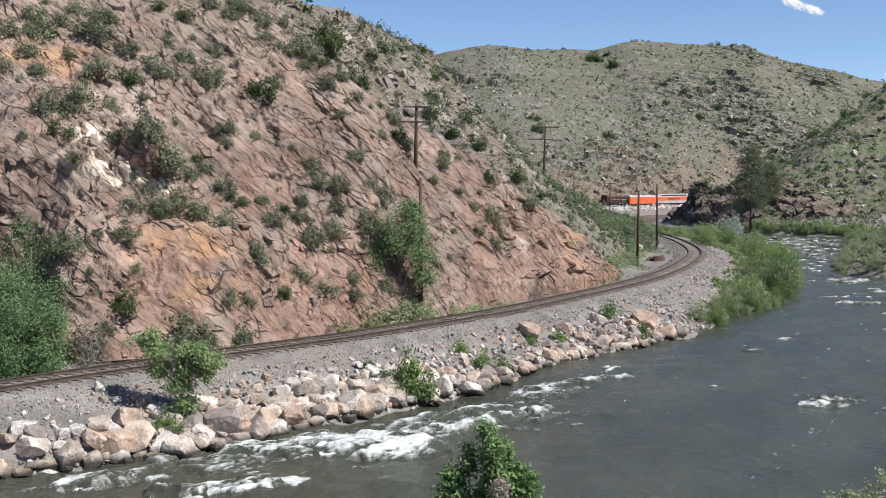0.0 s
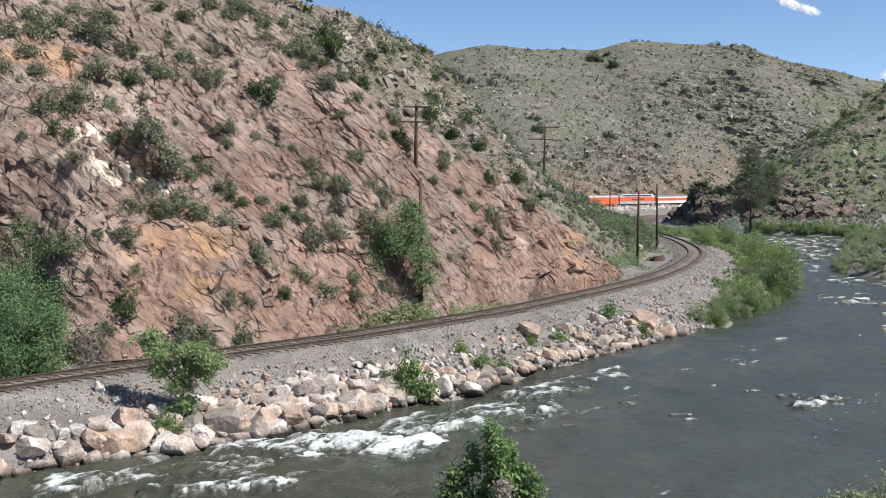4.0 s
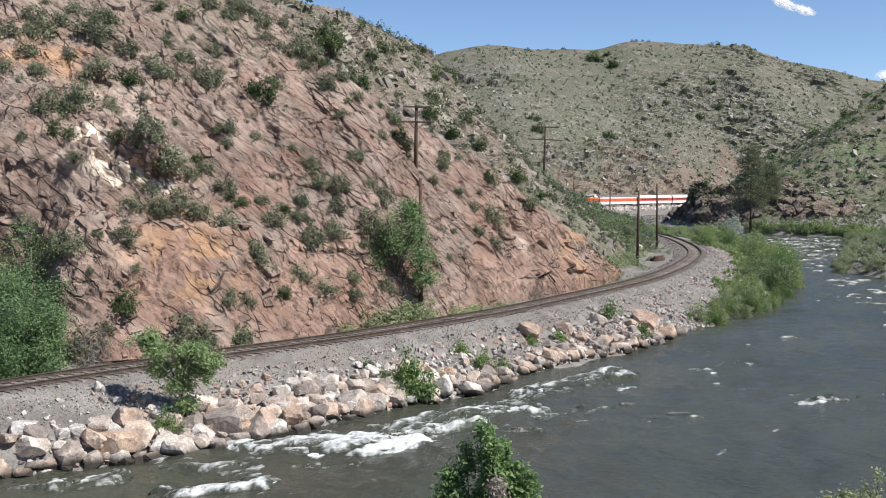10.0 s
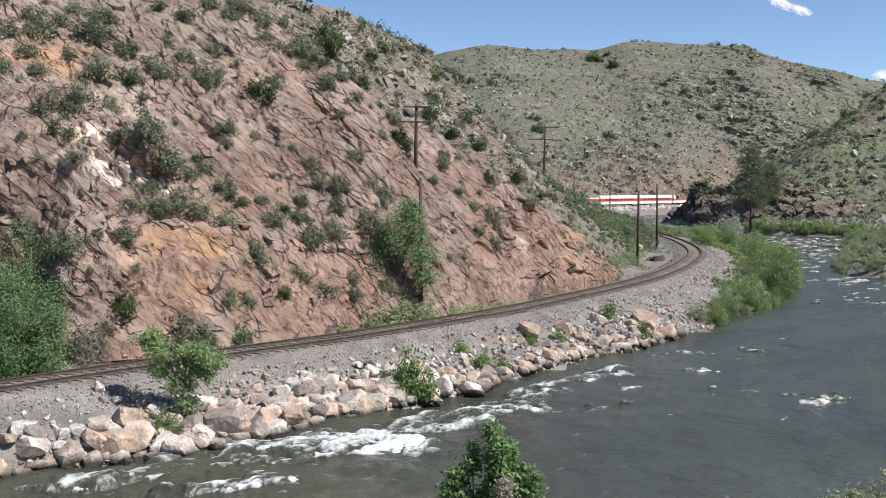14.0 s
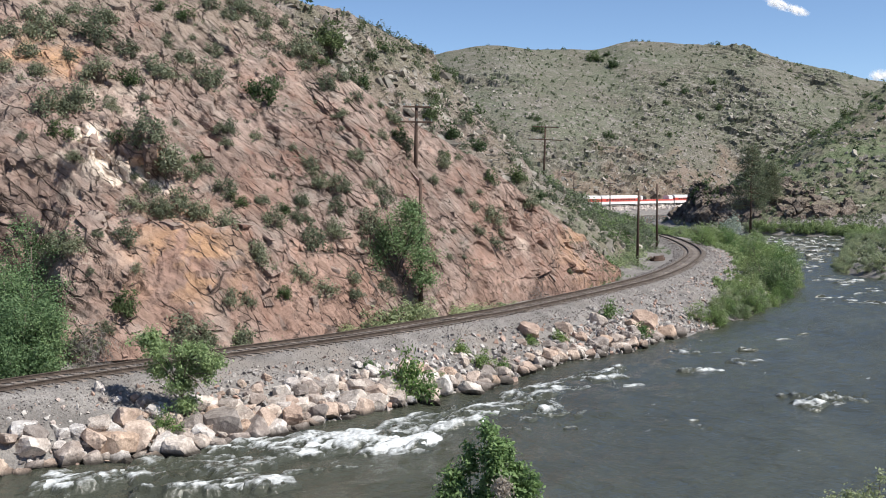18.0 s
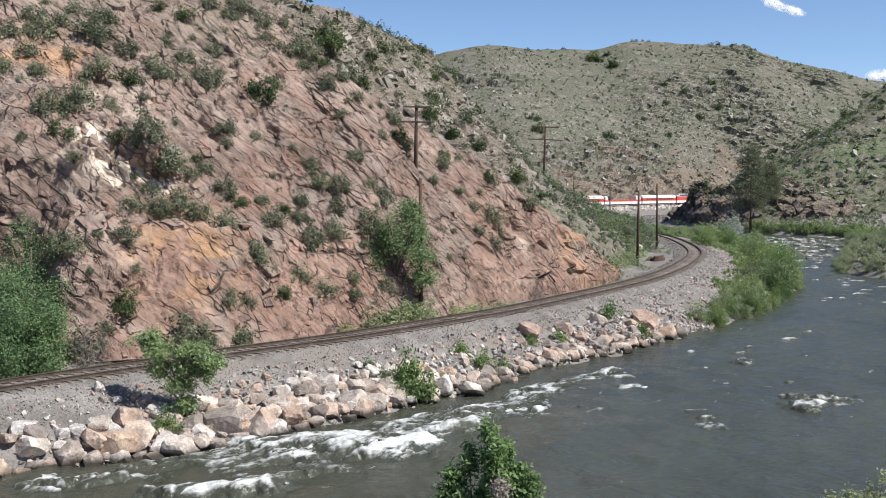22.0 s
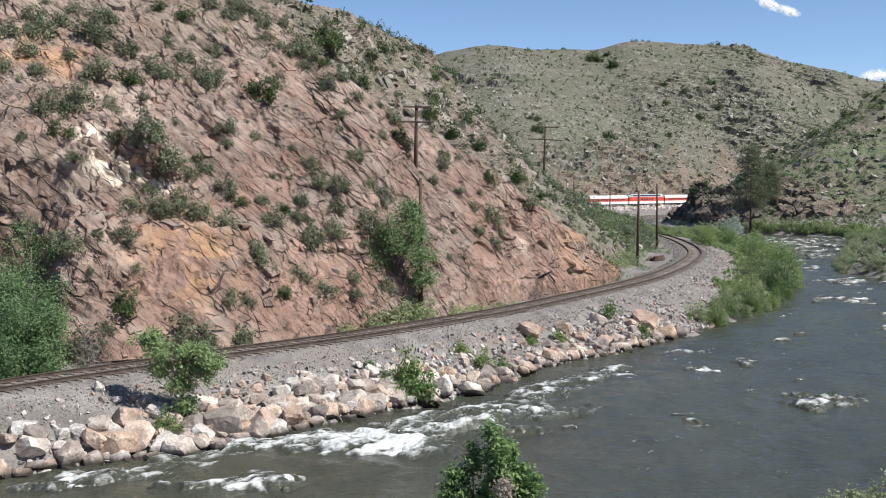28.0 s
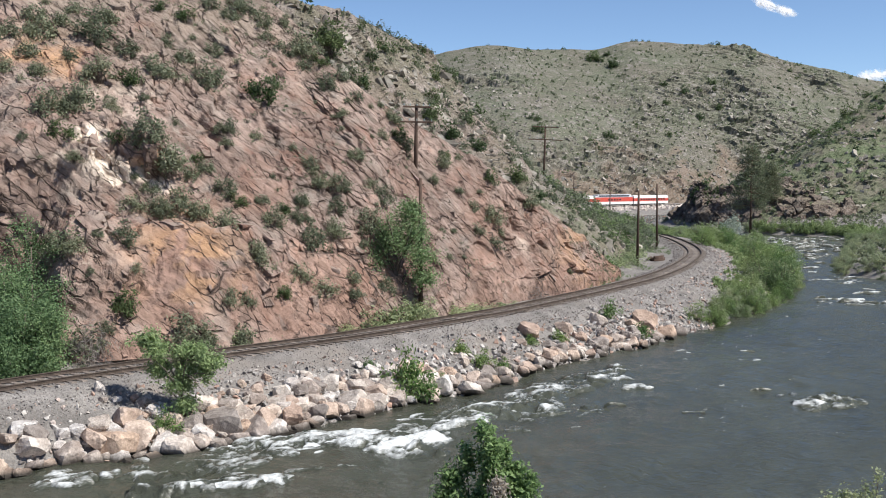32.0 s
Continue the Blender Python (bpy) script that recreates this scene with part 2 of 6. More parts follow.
    deep.operation, deep.inputs[1].default_value = "MULTIPLY_ADD", 0.25
    tree.links.new(crack, deep.inputs[0])
    tree.links.new(height, deep.inputs[2])
    relief(tree, b, deep.outputs[0], 0.85)
    return m


def scrub_hill(name, grass, earth, stone, scale):
    """Dry slope: grass, bare earth and stones too small to be built."""
    m, tree, b = shader(name, 0.95)
    where = place(tree, True)
    big = grain(tree, where, 26 * scale, 6.0, rough=0.6)
    mid = grain(tree, where, 4.2 * scale, 6.0, (1, 1, 0.7), rough=0.65)
    fine = grain(tree, where, 0.9 * scale, 6.0, rough=0.7)
    col = blend(tree, ramp(tree, big, 0.38, 0.62), earth, grass)
    col = blend(tree, ramp(tree, mid, 0.54, 0.64), col, stone)
    col = blend(tree, 1.0, col, blend(tree, ramp(tree, fine, 0.3, 0.7), (0.5, 0.5, 0.5), (1.38, 1.38, 1.38)), "MULTIPLY")
    at = tree.nodes.new("ShaderNodeAttribute")
    at.attribute_name = "grey"
    col = blend(tree, at.outputs["Fac"], col, stone)
    rust = tree.nodes.new("ShaderNodeAttribute")
    rust.attribute_name = "rust"
    col = blend(tree, rust.outputs["Fac"], col, (0.235, 0.160, 0.125))
    tree.links.new(col, b.inputs["Base Color"])
    relief(tree, b, fine, 0.5 * scale)
    return m


def foliage(name, dark, light, vary=0.25, hue=0.02):
    """Leaves: each leaf has its tone, each plant its own; a little light comes through."""
    m, tree, b = shader(name, 0.6, gloss=0.3)
    isle = tree.nodes.new("ShaderNodeNewGeometry").outputs["Random Per Island"]
    col = blend(tree, isle, dark, light)
    info = tree.nodes.new("ShaderNodeObjectInfo").outputs["Random"]
    hsv = tree.nodes.new("ShaderNodeHueSaturation")
    tree.links.new(ramp(tree, info, 0, 1, 1 - vary, 1 + vary), hsv.inputs["Value"])
    tree.links.new(ramp(tree, info, 0, 1, 0.5 + hue, 0.5 - hue), hsv.inputs["Hue"])
    tree.links.new(col, hsv.inputs["Color"])
    tree.links.new(hsv.outputs[0], b.inputs["Base Color"])
    leaf = tree.nodes.new("ShaderNodeBsdfTranslucent")
    tree.links.new(hsv.outputs[0], leaf.inputs[0])
    mix = tree.nodes.new("ShaderNodeMixShader")
    mix.inputs[0].default_value = 0.5
    tree.links.new(b.outputs[0], mix.inputs[1])
    tree.links.new(leaf.outputs[0], mix.inputs[2])
    tree.links.new(mix.outputs[0], tree.nodes["Material Output"].inputs[0])
    return m


def water_surface(name, foam_low, foam_high, body=(0.047, 0.050, 0.037)):
    """Murky river water with ripples and drifting flecks of foam."""
    m, tree, b = shader(name, 0.2, gloss=0.32)
    where = place(tree, False)
    flow = grain(tree, where, 1.7, 6.0, (1.1, 0.9, 1), rough=0.6)
    fine = grain(tree, where, 0.32, 4.0, (1.1, 0.9, 1))
    murk = grain(tree, where, 9.0, 4.0, (0.5, 1.2, 1))
    col = blend(tree, ramp(tree, murk, 0.35, 0.65), body, [c * 1.35 for c in body])
    gate = grain(tree, where, 7.0, 3.0, (0.6, 1.3, 1))
    fleck = grain(tree, where, 0.75, 7.0, (0.5, 1.5, 1), rough=0.7)
    both = tree.nodes.new("ShaderNodeMath")
    both.operation = "MULTIPLY"
    tree.links.new(ramp(tree, gate, 0.45, 0.7), both.inputs[0])
    tree.links.new(ramp(tree, fleck, foam_low, foam_high), both.inputs[1])
    at = tree.nodes.new("ShaderNodeAttribute")
    at.attribute_name = "foam"
    lace = grain(tree, where, 0.24, 8.0, (0.55, 1.3, 1), rough=0.78)
    amount = tree.nodes.new("ShaderNodeMath")
    amount.operation = "ADD"
    tree.links.new(at.outputs["Fac"], amount.inputs[0])
    tree.links.new(ramp(tree, lace, 0.2, 0.8, -0.5, 0.5), amount.inputs[1])
    froth = tree.nodes.new("ShaderNodeMapRange")
    froth.interpolation_type = "SMOOTHSTEP"
    tree.links.new(amount.outputs[0], froth.inputs[0])
    froth.inputs[1].default_value, froth.inputs[2].default_value = 0.24, 1.12
    most = tree.nodes.new("ShaderNodeMath")
    most.operation = "MAXIMUM"
    tree.links.new(both.outputs[0], most.inputs[0])
    tree.links.new(froth.outputs[0], most.inputs[1])
    tree.links.new(blend(tree, most.outputs[0], col, (0.74, 0.76, 0.76)), b.inputs["Base Color"])
    tree.links.new(ramp(tree, most.outputs[0], 0, 1, 0.2, 0.9), b.inputs["Roughness"])
    add = tree.nodes.new("ShaderNodeMath")
    add.operation = "MULTIPLY_ADD"
    add.inputs[1].default_value = 0.35
    tree.links.new(fine, add.inputs[0])
    tree.links.new(flow, add.inputs[2])
    relief(tree, b, add.outputs[0], 0.30)
    return m


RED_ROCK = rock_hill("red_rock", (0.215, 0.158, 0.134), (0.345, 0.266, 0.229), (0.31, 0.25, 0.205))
# brown rock tones, deepened so the outcrop's shade is in the colour
SHADED_ROCK = rock_hill("shaded_rock", (0.10, 0.084, 0.072), (0.27, 0.222, 0.185), (0.20, 0.17, 0.12))
SCRUB = scrub_hill("scrub_slope", (0.150, 0.150, 0.105), (0.205, 0.165, 0.135), (0.29, 0.245, 0.22), 0.6)
FAR_SCRUB = scrub_hill("far_slope", (0.132, 0.137, 0.097), (0.150, 0.138, 0.108), (0.23, 0.21, 0.185), 1.1)
GREEN_SLOPE = scrub_hill("green_slope", (0.120, 0.145, 0.080), (0.150, 0.140, 0.098), (0.20, 0.165, 0.14), 0.8)
GRAVEL = mottled("gravel_ground", (0.155, 0.142, 0.132), (0.268, 0.248, 0.231), 1.6, 0.10, bump=0.06, world=True, stain=(0.215, 0.19, 0.168))
BALLAST = mottled("ballast_stone", (0.135, 0.120, 0.114), (0.29, 0.258, 0.24), 0.5, 0.08, bump=0.02)
RIPRAP = stone_mix("riprap_stone", [(0.56, 0.485, 0.425), (0.37, 0.315, 0.28), (0.52, 0.41, 0.335), (0.66, 0.60, 0.54), (0.33, 0.285, 0.255), (0.48, 0.37, 0.30), (0.60, 0.51, 0.435)])
PALE_STONE = stone_mix("pale_stone", [(0.70, 0.66, 0.62), (0.58, 0.55, 0.53), (0.68, 0.60, 0.53)])
WARM_STONE = stone_mix("warm_stone", [(0.52, 0.39, 0.30), (0.43, 0.325, 0.265), (0.58, 0.47, 0.385)])
GREY_STONE = stone_mix("grey_stone", [(0.33, 0.29, 0.265), (0.26, 0.23, 0.21), (0.38, 0.33, 0.30)])
RAIL_STEEL = mottled("rusty_rail", (0.075, 0.058, 0.048), (0.13, 0.102, 0.085), 0.4, 0.05, rough=0.7, metal=0.3, bump=0.002)
TIE_WOOD = mottled("creosoted_wood", (0.15, 0.122, 0.102), (0.31, 0.265, 0.23), 0.5, 0.06, bump=0.01, vary=0.3, stretch=(0.2, 1, 1))
POLE_WOOD = mottled("weathered_pole", (0.055, 0.036, 0.028), (0.12, 0.08, 0.062), 0.6, 0.05, bump=0.01, vary=0.15, stretch=(1, 1, 0.15))
GLASS_KNOB = mottled("glass_insulator", (0.25, 0.32, 0.32), (0.4, 0.5, 0.5), 0.1, rough=0.2, bump=0)
BARK = mottled("grey_bark", (0.09, 0.07, 0.058), (0.20, 0.165, 0.14), 0.3, 0.04, bump=0.015)
PINE_BARK = mottled("pine_bark", (0.10, 0.06, 0.045), (0.20, 0.13, 0.10), 0.4, 0.06, bump=0.02)
SAGE_LEAF = foliage("sage_leaves", (0.125, 0.148, 0.092), (0.275, 0.3, 0.2))
DRY_TWIG = foliage("dry_twigs", (0.17, 0.15, 0.135), (0.32, 0.29, 0.26), 0.15)
WITHERED = foliage("withered_leaves", (0.33, 0.28, 0.24), (0.55, 0.49, 0.43), 0.05)
TREE_LEAF = foliage("tree_leaves", (0.098, 0.165, 0.074), (0.26, 0.37, 0.18))
DARK_LEAF = foliage("dark_leaves", (0.045, 0.075, 0.030), (0.125, 0.175, 0.075))
WILLOW_LEAF = foliage("willow_leaves", (0.115, 0.172, 0.072), (0.265, 0.345, 0.155))
BANK_LEAF = foliage("bank_leaves", (0.085, 0.158, 0.05), (0.235, 0.335, 0.125))
PALE_WILLOW = foliage("pale_willow_leaves", (0.19, 0.235, 0.13), (0.38, 0.43, 0.26))
BLUE_LEAF = foliage("silvery_leaves", (0.25, 0.30, 0.25), (0.43, 0.50, 0.43))
PINE_LEAF = foliage("pine_needles", (0.085, 0.105, 0.062), (0.2, 0.225, 0.135))
YOUNG_LEAF = foliage("young_leaves", (0.19, 0.255, 0.11), (0.45, 0.52, 0.26), 0.04)
FRONT_LEAF = foliage("fresh_leaves", (0.085, 0.17, 0.06), (0.28, 0.43, 0.185), 0.04)
GRASS_LEAF = foliage("grass_blades", (0.19, 0.24, 0.125), (0.38, 0.43, 0.25))
RIVER = water_surface("river_water", 0.635, 0.76)

FIELD_STONE, _t, _b = shader("field_stone", 0.92)
_isle = _t.nodes.new("ShaderNodeNewGeometry").outputs["Random Per Island"]
_col = blend(_t, _isle, (0.11, 0.102, 0.089), (0.38, 0.35, 0.305))
_t.links.new(blend(_t, 1.0, _col, blend(_t, ramp(_t, grain(_t, place(_t, True), 0.7, 5), 0.3, 0.7), (0.65, 0.63, 0.6), (1.25, 1.25, 1.25)), "MULTIPLY"), _b.inputs["Base Color"])


# ---- building helpers ----
def sheet(name, verts, faces, mat, attributes=None, smooth=False):
    """A mesh object from arrays of places and faces."""
    me = bpy.data.meshes.new(name)
    verts, faces = np.asarray(verts, np.float32), np.asarray(faces, np.int32)
    n = faces.shape[1]
    me.vertices.add(len(verts))
    me.vertices.foreach_set("co", verts.ravel())
    me.loops.add(faces.size)
    me.loops.foreach_set("vertex_index", faces.ravel())
    me.polygons.add(len(faces))
    me.polygons.foreach_set("loop_start", np.arange(0, faces.size, n, dtype=np.int32))
    me.update(calc_edges=True)
    me.polygons.foreach_set("use_smooth", np.full(len(faces), smooth))
    for key, values in (attributes or {}).items():
        me.attributes.new(key, "FLOAT", "POINT").data.foreach_set("value", np.asarray(values, np.float32).ravel())
    me.materials.append(mat)
    return me


def grid_faces(rows, cols):
    k = np.arange((rows - 1) * cols).reshape(rows - 1, cols)[:, :-1].ravel()
    return np.stack([k, k + 1, k + cols + 1, k + cols], 1)


def part(name, bm, material, parent, label="", smooth=False):
    """Links a bmesh as one mesh object under a thing or a part."""
    me = bpy.data.meshes.new(name)
    bm.to_mesh(me)
    bm.free()
    if smooth:
        me.polygons.foreach_set("use_smooth", np.ones(len(me.polygons), bool))
    me.materials.append(material)
    ob = new(name, me)
    ob.parent = parent
    return tagged(ob, label)


def under(name, me, parent, label=""):
    ob = new(name, me)
    ob.parent = parent
    return tagged(ob, label)


def box(bm, size, at=(0, 0, 0), turn=None, bevel=0.0):
    m = Matrix.Translation(at) @ (turn or Matrix()) @ Matrix.Diagonal((*size, 1))
    made = bmesh.ops.create_cube(bm, size=1, matrix=m)["verts"]
    if bevel:
        edges = {e for v in made for e in v.link_edges}
        bmesh.ops.bevel(bm, geom=list(edges), offset=bevel, segments=1, affect="EDGES")


def tube(bm, path, radii, sides=8):
    """A tapered tube along the points of path."""
    rings = []
    for k, (p, r) in enumerate(zip(path, radii)):
        p = Vector(p)
        way = (Vector(path[min(k + 1, len(path) - 1)]) - Vector(path[max(k - 1, 0)])).normalized()
        q = way.to_track_quat("Z", "Y")
        rings.append([bm.verts.new(p + q @ Vector((r * math.cos(6.2832 * s / sides), r * math.sin(6.2832 * s / sides), 0))) for s in range(sides)])
    for a, b in zip(rings[:-1], rings[1:]):
        for s in range(sides):
            bm.faces.new((a[s], a[(s + 1) % sides], b[(s + 1) % sides], b[s]))
    bm.faces.new(rings[0][::-1])
    bm.faces.new(rings[-1])


# ---- the ground: one sheet to the horizon, finer where the camera looks ----
def build_ground():
    inside = np.linspace(-27, 27, 440)
    around = np.concatenate([np.linspace(-180, -27, 60)[:-1], inside, np.linspace(27, 180, 60)[1:]])
    reach = np.concatenate([np.linspace(0.01, 24, 30)[:-1], 24 * (260 / 24) ** np.linspace(0, 1, 360), np.geomspace(270, 4200, 50)])
    r, a = np.meshgrid(reach, np.radians(around), indexing="ij")
    x, y = r * np.sin(a) + 0.3, r * np.cos(a) - 2.0
    z = ground_height(x.ravel(), y.ravel()).reshape(x.shape)
    # far off the land rolls on as high hills on both sides of the valley
    away = np.clip((r - 700) / 900, 0, 1)
    z = z * (1 - away) + away * (60 + 35 * fractal(x, y, 600, 3, 9))
    me = sheet("ground", np.stack([x, y, z], -1).reshape(-1, 3), grid_faces(*x.shape), GRAVEL, {"grey": np.zeros(x.size)})
    return tagged(new("ground", me), "grey gravel ground and river bank with dusty earth", kind="structure")


LAND, FRAMES, SEAMS, HILLS = {}, {}, {}, {}


def hillside(name, label, base, ridge, counts, mat, rough, swell=1.0, back=0.5, masks=None, drop=1.5, bulge=None, upright=False):
    """A hillside from its foot up to its crest and over it. rough(a, b, up): relief in metres at a metres along, b metres up the slope."""
    nu, nv = counts
    b3, r3 = even(spline(base, 0.5), 0.5), even(spline(ridge, 0.5), 0.5)
    u = np.linspace(0, 1, nu)
    foot = np.stack([np.interp(u, np.linspace(0, 1, len(b3)), b3[:, k]) for k in range(3)], 1)
    crest = np.stack([np.interp(u, np.linspace(0, 1, len(r3)), r3[:, k]) for k in range(3)], 1)
    nb = int(nv * 0.2)
    v = np.concatenate([np.linspace(0, 1, nv - nb), 1 + np.linspace(0, 1, nb + 1)[1:]])[:, None, None]
    rise = crest - foot
    p = foot + rise * np.minimum(v, 1)
    p[..., 2] = foot[:, 2] + rise[:, 2] * np.minimum(v[..., 0], 1) ** swell
    over = np.maximum(v - 1, 0)[..., 0]
    flat = rise[..., :2] / np.maximum(np.linalg.norm(rise[..., :2], axis=-1, keepdims=True), 0.1)
    high = np.linalg.norm(rise, axis=-1)
    p[..., 0] += over * flat[:, 0] * high * back
    p[..., 1] += over * flat[:, 1] * high * back
    p[..., 2] -= over ** 1.6 * (rise[:, 2] + drop + 2)
    p[..., 2] -= drop * np.clip(1 - v[..., 0] * 14, 0, 1)
    du, dv = np.gradient(p, axis=1), np.gradient(p, axis=0)
    n = np.cross(du, dv)
    n /= np.maximum(np.linalg.norm(n, axis=-1, keepdims=True), 1e-6)
    n = np.where(n[..., 2:] < 0, -n, n)
    x, y, z = p[..., 0], p[..., 1], p[..., 2]
    if bulge:
        rise_ = bulge(x, y, z)
        for _ in range(2):
            rise_[1:-1] = 0.22 * rise_[:-2] + 0.56 * rise_[1:-1] + 0.22 * rise_[2:]
            rise_[:, 1:-1] = 0.22 * rise_[:, :-2] + 0.56 * rise_[:, 1:-1] + 0.22 * rise_[:, 2:]
        p = p + n * rise_[..., None]
    du, dv = np.gradient(p, axis=1), np.gradient(p, axis=0)
    n2 = np.cross(du, dv)
    n2 /= np.maximum(np.linalg.norm(n2, axis=-1, keepdims=True), 1e-6)
    FRAMES[name] = (du, dv, np.where(n2[..., 2:] < 0, -n2, n2))
    along = np.cumsum(np.linalg.norm(du, axis=-1), axis=1)
    up = np.cumsum(np.linalg.norm(dv, axis=-1), axis=0)
    if upright:
        along, up = 1.25 * p[..., 0], 1.35 * p[..., 2]
    h = rough(along, up, v[..., 0])
    if upright:
        # worn edges
        h[1:-1] = 0.14 * h[:-2] + 0.72 * h[1:-1] + 0.14 * h[2:]
        h[:, 1:-1] = 0.14 * h[:, :-2] + 0.72 * h[:, 1:-1] + 0.14 * h[:, 2:]
    base_ = p[..., 0], p[..., 1], p[..., 2]
    p = p + n * h[..., None]
    attributes = {key: fun(*base_, along, up) for key, fun in (masks or {}).items()}
    me = sheet(name, p.reshape(-1, 3), grid_faces(*v.shape[:1], nu), mat, attributes)
    LAND[name], SEAMS[name] = p, attributes
    HILLS[name] = tagged(new(name, me), label, kind="structure")
    return HILLS[name]


def blob(x, y, z, cx, cy, cz, r, rz=None):
    return np.exp(-((x - cx) ** 2 + (y - cy) ** 2) / r ** 2 - ((z - cz) / (rz or r)) ** 2)


def step(t):
    return 1 / (1 + np.exp(-np.clip(t, -30, 30)))


def red_bulge(x, y, z):
    """The low knob beside the track, the gully west of it, the overhanging cliff above, a small pocket near the nose."""
    w = fractal(x * 1.0, z * 1.3 + 3, 1.7, 3, 91)
    knob = 2.3 * step((x + 19.9 + 0.4 * w) / 0.2) * step((-10.8 - x) / 0.9) * step((4.9 + 0.5 * w - z) / 0.25)
    gully = -5.0 * step((-21.2 - x) / 0.5) * step((7.2 - z) / 0.7)
    cliff = 1.5 * step((x + 25.0) / 0.5) * step((-16.3 - x + 0.4 * w) / 0.3) * step((z - 8.0 - 0.5 * w) / 0.45) * step((13.0 - z) / 1.6)
    block = 1.0 * blob(x, y, z, -17.1, 62.0, 8.6, 1.3, 0.85) - 0.9 * blob(x, y, z, -18.3, 61.2, 7.9, 0.7, 0.35)
    pocket = -1.3 * blob(x, y, z, 6.3, 81.6, 4.8, 0.6)
    # open joints running down the face
    joints = 0
    for x0, z0, x1, z1, deep, wide in ((-16.8, 14.6, -12.4, 8.6, 1.0, 0.28), (-17.5, 19.0, -11.0, 14.6, 0.8, 0.25), (-3.6, 11.6, 1.2, 5.4, 0.9, 0.25), (1.2, 8.2, 3.6, 3.6, 0.7, 0.22), (-10.4, 4.2, -8.2, 0.8, 0.8, 0.25),
                                       (-8.4, 9.6, -6.2, 5.2, 0.6, 0.2), (-12.5, 11.8, -9.6, 8.4, 0.6, 0.2), (5.6, 5.4, 8.4, 1.6, 0.7, 0.22), (-17.4, 4.4, -15.6, 1.0, 0.6, 0.2), (-22.5, 12.0, -20.6, 8.4, 0.7, 0.25)):
        f = np.clip((z0 - z) / (z0 - z1), -0.2, 1.2)
        off = x - (x0 + (x1 - x0) * f) - 0.5 * fractal(z * 1.0, x * 0, 1.6, 3, int(10 * abs(x0)))
        joints = joints - 0.28 * deep * np.exp(-(off / (0.7 * wide)) ** 2) * (f > 0) * (f < 1)
    # the nose breaks in larger blocks
    nose = step((x - 2.5) / 1.0) * np.clip(z / 1.0, 0, 1) * (0.42 * facets(1.3 * x, 1.3 * z, 1.7, 1.5, -0.7, 95, 1.5)[0] + 0.16 * facets(1.3 * x, 1.3 * z, 0.7, 1.5, -0.8, 97, 1.6)[0])
    return nose + knob + gully + cliff + block + pocket + joints


def red_rough(a, b, up):
    a2, b2 = a + 0.22 * fractal(a, b, 1.8, 3, 25), b + 0.22 * fractal(a, b, 1.8, 3, 27)
    big, j1 = facets(a2, b2, 2.1, 2.2, -0.85, 11, 1.1)
    mid, j2 = facets(a2, b2, 0.85, 2.3, -0.95, 21, 1.3)
    fade = np.clip(b / 3, 0.45, 0.85) * (1 - 0.35 * np.clip((a + 1) / 9, 0, 1)) * np.clip((b.max(axis=0) - 5) / 19, 0.14, 1) * np.clip((1.08 - up) / 0.35, 0.35, 1)
    broken = np.clip(0.7 + 0.6 * fractal(a, b, 8, 3, 15), 0.3, 1.2)
    crack = -0.22 * (j1 < 0.04) * (fractal(a, b, 5, 2, 18) > -0.1) - 0.12 * (j2 < 0.04) * (fractal(a, b, 3, 2, 19) > 0.05)
    low, j3 = facets(a2, b2, 0.4, 2.2, -0.8, 31, 1.8)
    return fade * (broken * (0.46 * big + 0.35 * mid + 0.17 * low + crack) + 0.7 * fractal(a, b, 13, 2, 8))


def grey_rough(a, b, up):
    big, j1 = facets(a, b, 3.2, 1.6, -0.4, 41, 1.0)
    low, j2 = facets(a, b, 1.2, 1.5, -0.4, 43, 1.1)
    rocky = np.clip(fractal(a, b, 18, 3, 44) + 0.35, 0, 1)
    return rocky * (0.5 * big + 0.4 * low) + 1.4 * fractal(a, b, 22, 4, 45)


def far_rough(a, b, up):
    big, j1 = facets(a, b, 6.5, 1.6, -0.5, 51, 1.0)
    low, j2 = facets(a, b, 2.6, 1.6, -0.5, 53, 1.1)
    rocky = np.clip(fractal(a, b, 40, 3, 54) + 0.75 - 0.9 * up, 0, 1)
    return rocky * (2.5 * big + 1.8 * low) + 2.6 * fractal(a, b, 90, 4, 55)


